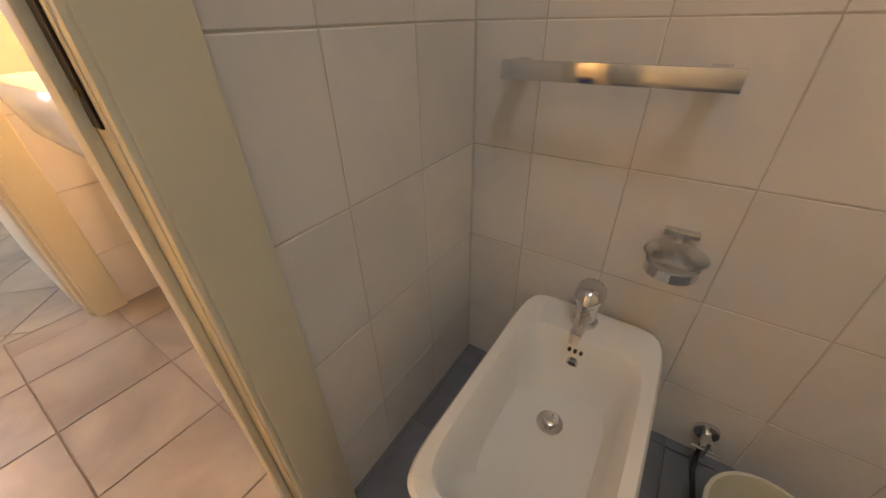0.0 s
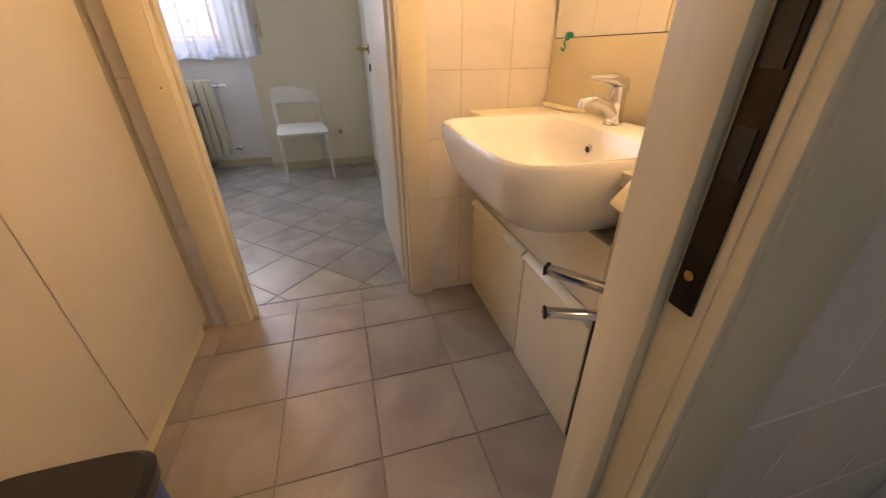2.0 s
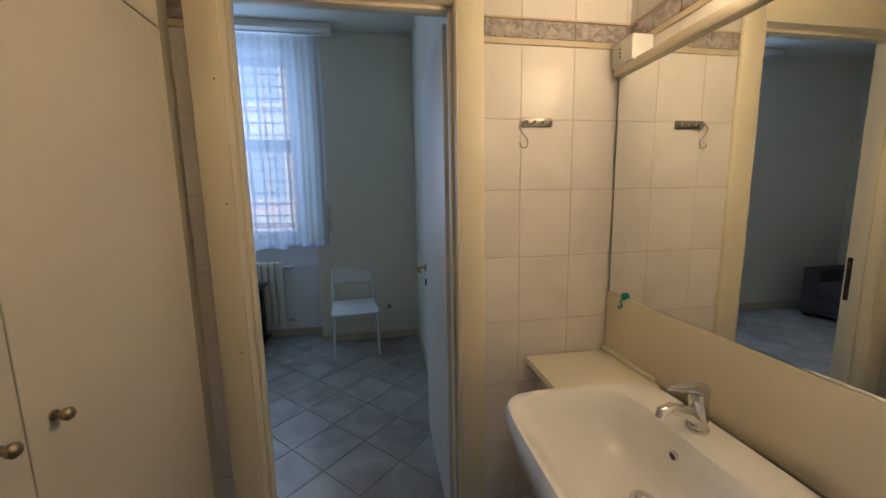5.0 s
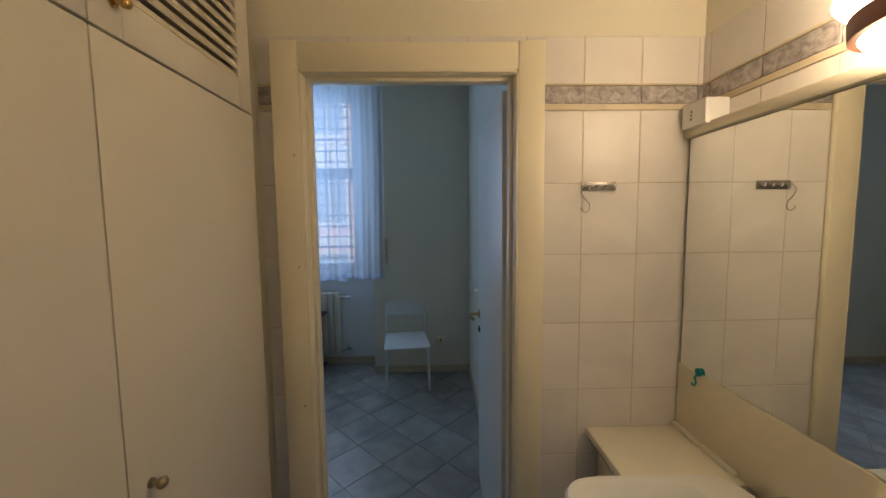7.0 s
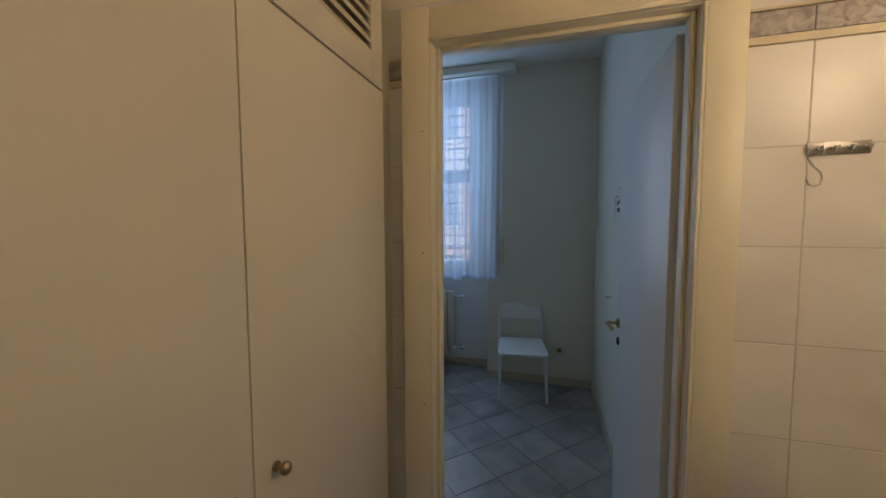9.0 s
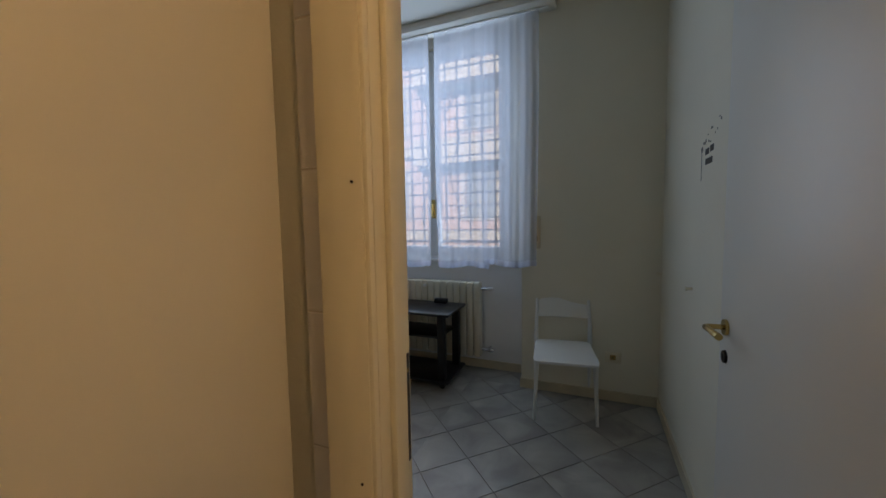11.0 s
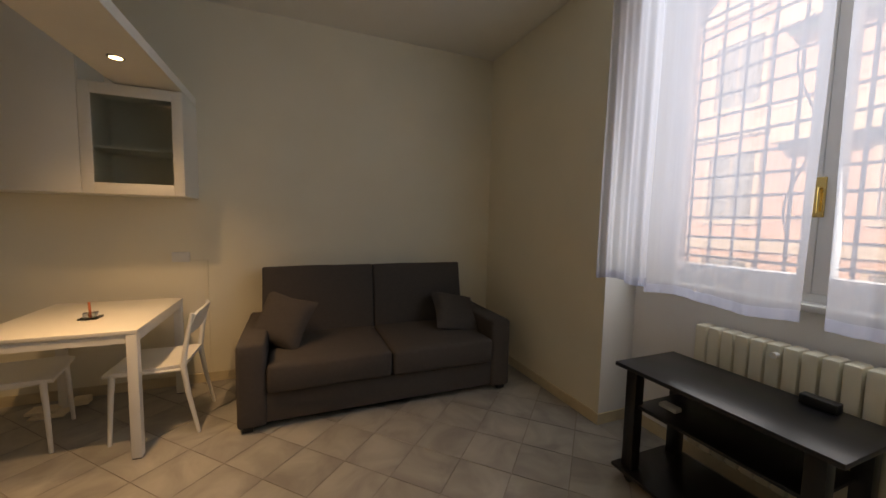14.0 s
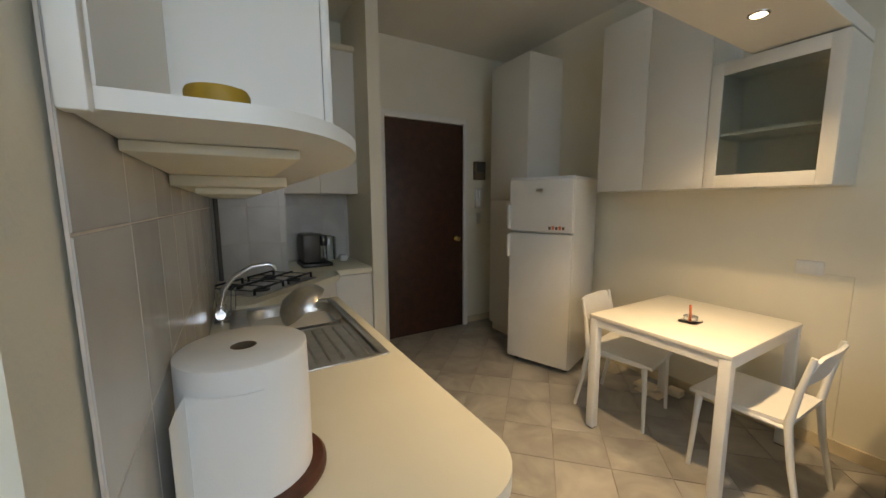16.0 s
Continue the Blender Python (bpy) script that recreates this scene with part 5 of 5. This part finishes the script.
for k, (gx_, gy_) in enumerate(((1.53, -1.66), (1.60, -1.68))):
    g = thing("drinking_glass", gx_, gy_, 0.9, "clear drinking glass standing by the tap", "glass", "glasses by the tap")
    bm = bmesh.new()
    lathe(bm, gx_, gy_, [(0.028, 0.906), (0.036, 1.02), (0.034, 1.02), (0.026, 0.914)], 20)
    part("tumbler", bm, M_GLASS, g)
# kitchen roll on a round board
kr = thing("kitchen_roll", 0.30, -1.745, 0.925, "white kitchen paper roll standing on end", "kitchen roll")
bm = bmesh.new()
n = 36
RX_, RY_, RR = 0.335, -1.722, 0.108
loft(bm, [[(RX_ + r * math.cos(6.2832 * k / n), RY_ + r * math.sin(6.2832 * k / n), z) for k in range(n)] for r, z in ((.022, 0.925), (RR, 0.925), (RR + .001, 1.04), (RR, 1.165), (RR - .004, 1.168), (.022, 1.167), (.022, 0.925))], cap=False)
part("roll", bm, M_PAPER, kr)
bm = bmesh.new()
loft(bm, [[(RX_ + r * math.cos(6.2832 * k / n), RY_ + r * math.sin(6.2832 * k / n), z) for k in range(n)] for r, z in ((.0215, 0.926), (.0215, 1.1665), (.0195, 1.1665), (.0195, 0.926))], cap=False)
part("core", bm, M_CARD, kr, "brown card tube")
bm = bmesh.new()
lp = []
for k in range(9):
    a = radians(128 + 8 * k)
    lp.append((RX_ + (RR + .003) * math.cos(a), RY_ + (RR + .003) * math.sin(a)))
ex, ey = lp[0]
lp = [(ex - .09, ey + .008), (ex - .045, ey + .006)] + lp
loft(bm, [[(x, y, 0.927), (x - .001, y - .001, 0.927), (x - .001, y - .001, 1.125), (x, y, 1.125)] for x, y in lp])
part("loose_sheet", bm, M_PAPER, kr)
bm = bmesh.new()
lathe(bm, RX_, RY_ - .01, [(0.12, 0.9005), (0.124, 0.905), (0.124, 0.917), (0.118, 0.9245)], 36)
single("round_board", bm, M_BOARD, "dark reddish round wooden board on the worktop", "chopping board")

# cooker corner, set across the corner
ck = thing("hob_worktop", 2.0, -1.9, 0.86, "cream corner worktop with a diagonal front edge", "worktop")
bm = bmesh.new()
extrude_poly(bm, [(1.625, KW - .011), (1.625, -1.79), (2.15, -2.34), (2.20, -2.37), (2.381, -2.37), (2.381, KW - .011)], 0.872, 0.915)
part("slab", bm, M_SINKWHITE, ck)
bm = bmesh.new()
extrude_poly(bm, [(1.66, KW - .012), (1.66, -1.84), (2.16, -2.33), (2.38, -2.33), (2.38, KW - .012)], 0, 0.871)
single("corner_cabinet", bm, M_WHITE, "white diagonal corner base cabinet under the hob", "cabinet", smooth=False)
hb = thing("gas_hob", 2.05, -1.86, 0.915, "steel gas hob with black cast iron grates", "hob")
HM = pose(2.03, -1.92, 0, 0, 0, -45)
def hob_part(nm, bm, m):
    bm.transform(HM)
    return part(nm, bm, m, hb)
hob_part("plate", B((-.27, -.12, 0.9155, .27, .25, 0.922, .002)), M_STEEL)
for sx in (-.14, .14):
    for sy in (-.03, .16):
        bm = bmesh.new()
        lathe(bm, sx, sy, [(0.045, 0.922), (0.045, 0.93), (0.03, 0.932), (0.03, 0.94), (0.02, 0.942)], 20)
        b_ = hob_part("burner", bm, M_DARK)
    bars = []
    for k in range(3):
        bars.append((sx - .12, -.09 + .15 * k, 0.948, sx + .12, -.08 + .15 * k, 0.958))
    for k in range(3):
        bars.append((sx - .12 + .115 * k, -.09, 0.944, sx - .11 + .115 * k, .22, 0.9478))
    for xx in (-.12, .11):
        for yy in (-.09, .21):
            bars.append((sx + xx, yy, 0.922, sx + xx + .01, yy + .01, 0.9438))
    hob_part("grate", B(*bars), M_DARK)
# coffee niche
cabinet("base_cabinet", "white base cabinet under the coffee corner", 2.40, -2.679, 0, E - .001, -2.385, 0.861, 2, [(-2.679, -2.385, 0.1, 0.855)], plinth=0.1)
single("coffee_worktop", B((2.385, -2.679, 0.863, E - .001, -2.052, 0.905, .003)), M_SINKWHITE, "cream worktop in the coffee corner", "worktop")
wc_t, wc_d = cabinet("wall_cabinet", "white two-door wall cabinet above the coffee corner", 2.70, -2.679, 1.50, E - .001, -2.052, 2.65, 2, [(-2.679, -2.366, 1.5, 2.65), (-2.366, -2.052, 1.5, 2.65)], group="wall cabinets")
part("cornice", B((2.67, -2.679, 2.651, E - .001, -2.052, 2.69, .004)), M_CREAM, wc_t)
cm = thing("coffee_machine", 2.80, -2.28, 0.905, "grey and black capsule coffee machine", "coffee machine")
part("drip_tray", B((2.60, -2.42, 0.906, 2.90, -2.18, 0.935, .006)), M_DARK, cm)
part("body", B((2.66, -2.34, 0.936, 2.92, -2.20, 1.17, .02)), M_GREYPL, cm)
part("head", B((2.64, -2.39, 1.07, 2.90, -2.341, 1.16, .012)), M_DARK, cm)
part("water_tank", B((2.72, -2.48, 0.936, 2.90, -2.40, 1.14, .01)), M_FROST, cm)
single("jug", B((2.80, -2.60, 0.906, 2.88, -2.53, 0.96, .015)), M_PLASTIC, "small white cup on the coffee worktop", "cup")

# end shelf, wall cabinets and hood over the sink
es = thing("end_shelf", 0.25, -1.75, 1.5, "white rounded end shelf of the wall cabinets", "shelf")
def shelf_plan(n=18):
    """Square end with the outer corner rounded off towards the cabinet."""
    return [(0.5, KW - .012), (0.0, KW - .012)] + [(0.5 - 0.5 * math.cos(a), -1.74 - 0.205 * math.sin(a)) for a in (math.pi / 2 * k / n for k in range(n + 1))]
bm = bmesh.new()
extrude_poly(bm, shelf_plan(), 1.50, 1.518)
part("shelf", bm, M_WHITE, es)
part("back_panel", B((0.0, KW - .034, 1.5185, 0.499, KW - .012, 2.60)), M_WHITE, es)
part("edge_panel", B((-.016, KW - .032, 1.495, 0.0, KW - .012, 2.60, .003)), M_WHITE, es)
cabinet("wall_cabinet", "white wall cabinets over the sink", 0.502, -1.945, 1.50, 1.60, KW - .012, 2.60, -1, [(0.502, 1.05, 1.5, 2.6), (1.05, 1.60, 1.5, 2.6)], group="wall cabinets")
hd = thing("cooker_hood", 1.2, -1.78, 1.42, "cream pull-out cooker hood under the wall cabinets", "hood")
part("light_pelmet", B((0.16, -1.81, 1.486, 1.59, KW - .012, 1.4992, .002)), M_CREAM, hd)
part("body", B((0.55, -1.84, 1.462, 1.59, KW - .012, 1.4855, .003)), M_CREAM, hd)
part("visor", B((0.62, -1.79, 1.447, 1.59, KW - .05, 1.4615, .003)), M_SINKWHITE, hd)
# dark grey upright bar in the corner, from hob worktop to cabinet height
bm = bmesh.new()
tube(bm, [(2.355, KW - .035, 0.916), (2.355, KW - .035, 1.50)], 0.014, 10)
single("corner_bar", bm, M_GREYPL, "dark grey upright round bar in the corner behind the hob", "pipe")
cd = thing("candle", 0.155, -1.715, 1.518, "thick ochre yellow candle on a dark dish", "candle")
bm = bmesh.new()
lathe(bm, 0.155, -1.715, [(0.036, 1.5185), (0.044, 1.520), (0.044, 1.5225)], 28)
part("dish", bm, M_DARK, cd)
bm = bmesh.new()
lathe(bm, 0.155, -1.715, [(0.036, 1.523), (0.0365, 1.560), (0.034, 1.565), (0.01, 1.562)], 28)
part("wax", bm, M_YELLOW, cd)

# ---- tiles ----
def clip(poly, lo, hi):
    """The part of a polygon inside the rectangle from lo to hi."""
    for ax, sg, lim in ((0, 1, lo[0]), (0, -1, hi[0]), (1, 1, lo[1]), (1, -1, hi[1])):
        out = []
        for i, p in enumerate(poly):
            q = poly[i - 1]
            a, b = sg * (q[ax] - lim), sg * (p[ax] - lim)
            if (a >= 0) != (b >= 0):
                k = a / (a - b)
                out.append((q[0] + (p[0] - q[0]) * k, q[1] + (p[1] - q[1]) * k))
            if b >= 0:
                out.append(p)
        poly = out
        if len(poly) < 3:
            return []
    return poly


def tile_mesh(name, pts, th, m, ch=0.0012):
    cx, cy = sum(p[0] for p in pts) / len(pts), sum(p[1] for p in pts) / len(pts)
    def inset(p, d):
        vx, vy = cx - p[0], cy - p[1]
        L = math.hypot(vx, vy) or 1
        return (p[0] + vx / L * d, p[1] + vy / L * d)
    bm = bmesh.new()
    loft(bm, [[(*p, -0.003) for p in pts], [(*p, th - ch) for p in pts], [(*inset(p, ch * 1.6), th) for p in pts]])
    return mesh_of(name, bm, m)


def lay(name, m, anchor, ang, pitch_u, pitch_v, gap, rects, place, parent, th=0.0):
    """Tiles of pitch_u by pitch_v on a lattice through anchor turned by ang, cut to the rectangles; place: matrix from the plan to the world."""
    c, s2 = math.cos(radians(ang)), math.sin(radians(ang))
    a, b = pitch_u / 2 - gap / 2, pitch_v / 2 - gap / 2
    full = None
    for lo, hi in rects:
        R_ = max(hi[0] - lo[0], hi[1] - lo[1]) + 1
        cu, cv = (lo[0] + hi[0]) / 2 - anchor[0], (lo[1] + hi[1]) / 2 - anchor[1]
        iu, iv = round((cu * c + cv * s2) / pitch_u), round((-cu * s2 + cv * c) / pitch_v)
        nu, nv = int(R_ / pitch_u) + 1, int(R_ / pitch_v) + 1
        for i in range(iu - nu, iu + nu):
            for j in range(iv - nv, iv + nv):
                lu, lv = (i + .5) * pitch_u, (j + .5) * pitch_v
                x, y = anchor[0] + lu * c - lv * s2, anchor[1] + lu * s2 + lv * c
                quad = [(x + du * c - dv * s2, y + du * s2 + dv * c) for du, dv in ((-a, -b), (a, -b), (a, b), (-a, b))]
                cut = clip(quad, lo, hi)
                if not cut:
                    continue
                area = abs(sum(cut[k - 1][0] * cut[k][1] - cut[k][0] * cut[k - 1][1] for k in range(len(cut)))) / 2
                if area < 0.0004:
                    continue
                loc = [((px_ - x) * c + (py_ - y) * s2, -(px_ - x) * s2 + (py_ - y) * c) for px_, py_ in cut]
                if area > 0.999 * 4 * a * b:
                    full = full or tile_mesh(name, [(-a, -b), (a, -b), (a, b), (-a, b)], th, m)
                    me = full
                else:
                    me = tile_mesh(name, loc, th, m)
                ob = new(name, me)
                ob.parent = parent
                ob.matrix_basis = place @ pose(x, y, 0, 0, 0, ang)


I4 = Matrix.Identity(4)
PF = 0.2955
lay("tile", M_TILE_WASH, (0.19, -0.48), 0, PF, PF, 0.004, [((-0.11, OY0), (0.0, OY1)), ((0.0, -1.553), (1.25, NB + .006))], I4, floor_ob)
lay("tile", M_TILE_BATH, (1.30, 0.09), 0, PF, PF, 0.004, [((1.25, -1.553), (3.0, NB + .006))], I4, floor_ob)
lay("tile", M_TILE_LIVING, (0.046, -3.175), 45, PF, PF, 0.004, [((W, S), (E, KW)), ((W, KW), (-0.11, N)), ((NX, NY0), (W, NY1))], I4, floor_ob)

def yz(x):
    """Plan (u, v) to the wall x = const that faces +x: u along y, v up."""
    return Matrix(((0, 0, 1, x), (1, 0, 0, 0), (0, 1, 0, 0), (0, 0, 0, 1)))
def yz_back(x):
    return Matrix(((0, 0, -1, x), (-1, 0, 0, 0), (0, 1, 0, 0), (0, 0, 0, 1)))
def xz(y):
    """The wall y = const that faces -y: u along x, v up."""
    return Matrix(((1, 0, 0, 0), (0, 0, -1, y), (0, 1, 0, 0), (0, 0, 0, 1)))
CL0, CR1 = OY0 - .10, OY1 + .10
HEAD = OZ + .105
def tiled(name, label, rects, place, anchor, m, pu=0.2, pv=0.25):
    """A grout bed with the tiles standing a little proud of it."""
    bm = bmesh.new()
    for lo, hi in rects:
        box(bm, lo[0], lo[1], -0.004, hi[0], hi[1], -0.0012)
    bm.transform(place)
    bed = structure(name, bm, M_GROUT, label, "tiled wall")
    lay("tile", m, anchor, 0, pu, pv, 0.0025, rects, place, bed, 0.0)
    return bed
W1 = tiled("wall_tiles_west", "white marbled wall tiles around the door", [((CR1, 0.0), (NB, 1.98)), ((CL0 - .05, 0.0), (CL0, 1.98)), ((CR1, 2.07), (NB, 2.225)), ((CL0 - .05, 2.07), (CL0, 2.225)), ((CL0, HEAD), (CR1, 2.225))], yz(0.0), (0, 1.98), M_TILE_WALL)
lay("border_tile", M_BORDER, (0, 2.002), 0, 0.2, 0.06, 0.002, [((CR1, 2.002), (NB, 2.062)), ((CL0 - .05, 2.002), (CL0, 2.062))], yz(0.0), W1)
W2 = tiled("wall_tiles_mirror", "white marbled wall tiles above and below the mirror", [((0.0, 0.0), (1.2, 1.98)), ((0.0, 2.07), (1.2, 2.225))], xz(NB), (0.03, 1.98), M_TILE_WALL)
lay("border_tile", M_BORDER, (0.03, 2.002), 0, 0.2, 0.06, 0.002, [((0.0, 2.002), (1.2, 2.062))], xz(NB), W2)
structure("border_trim", B((-.004, CR1, 1.981, .003, NB, 2.0), (-.004, CR1, 2.063, .003, NB, 2.069), (-.004, CL0 - .05, 1.981, .003, CL0, 2.0), (-.004, CL0 - .05, 2.063, .003, CL0, 2.069), (0.004, NB - .003, 1.981, 1.2, NB + .004, 2.0), (0.004, NB - .003, 2.063, 1.2, NB + .004, 2.069)), M_SKIRT, "thin beige ceramic trim beside the border tiles", "trim")
tiled("wall_tiles_bath_door", "white marbled wall tiles beside the bathroom door", [((CR1, 0.0), (NB, 2.2)), ((-1.55, 0.0), (CL0, 2.2))], yz(1.288), (0.01, 0.193), M_TILE_WALL)
tiled("wall_tiles_bath_north", "white marbled wall tiles behind the bidet", [((1.288, 0.0), (3.0, 2.2))], xz(NB), (1.435, 0.193), M_TILE_WALL)
tiled("wall_tiles_kitchen", "pale grey kitchen wall tiles behind the sink", [((0.0, 0.85), (2.378, 1.62))], xz(KW - .008), (0.0, 0.90), M_TILE_KITCHEN)
tiled("wall_tiles_chimney", "pale grey kitchen tiles beside the hob", [((1.61, 0.85), (2.05, 2.6))], yz_back(2.378), (1.61, 0.90), M_TILE_KITCHEN)
tiled("wall_tiles_coffee", "pale grey kitchen tiles behind the coffee machine", [((2.05, 0.85), (2.68, 1.52))], yz_back(E - .004), (2.05, 0.90), M_TILE_KITCHEN)
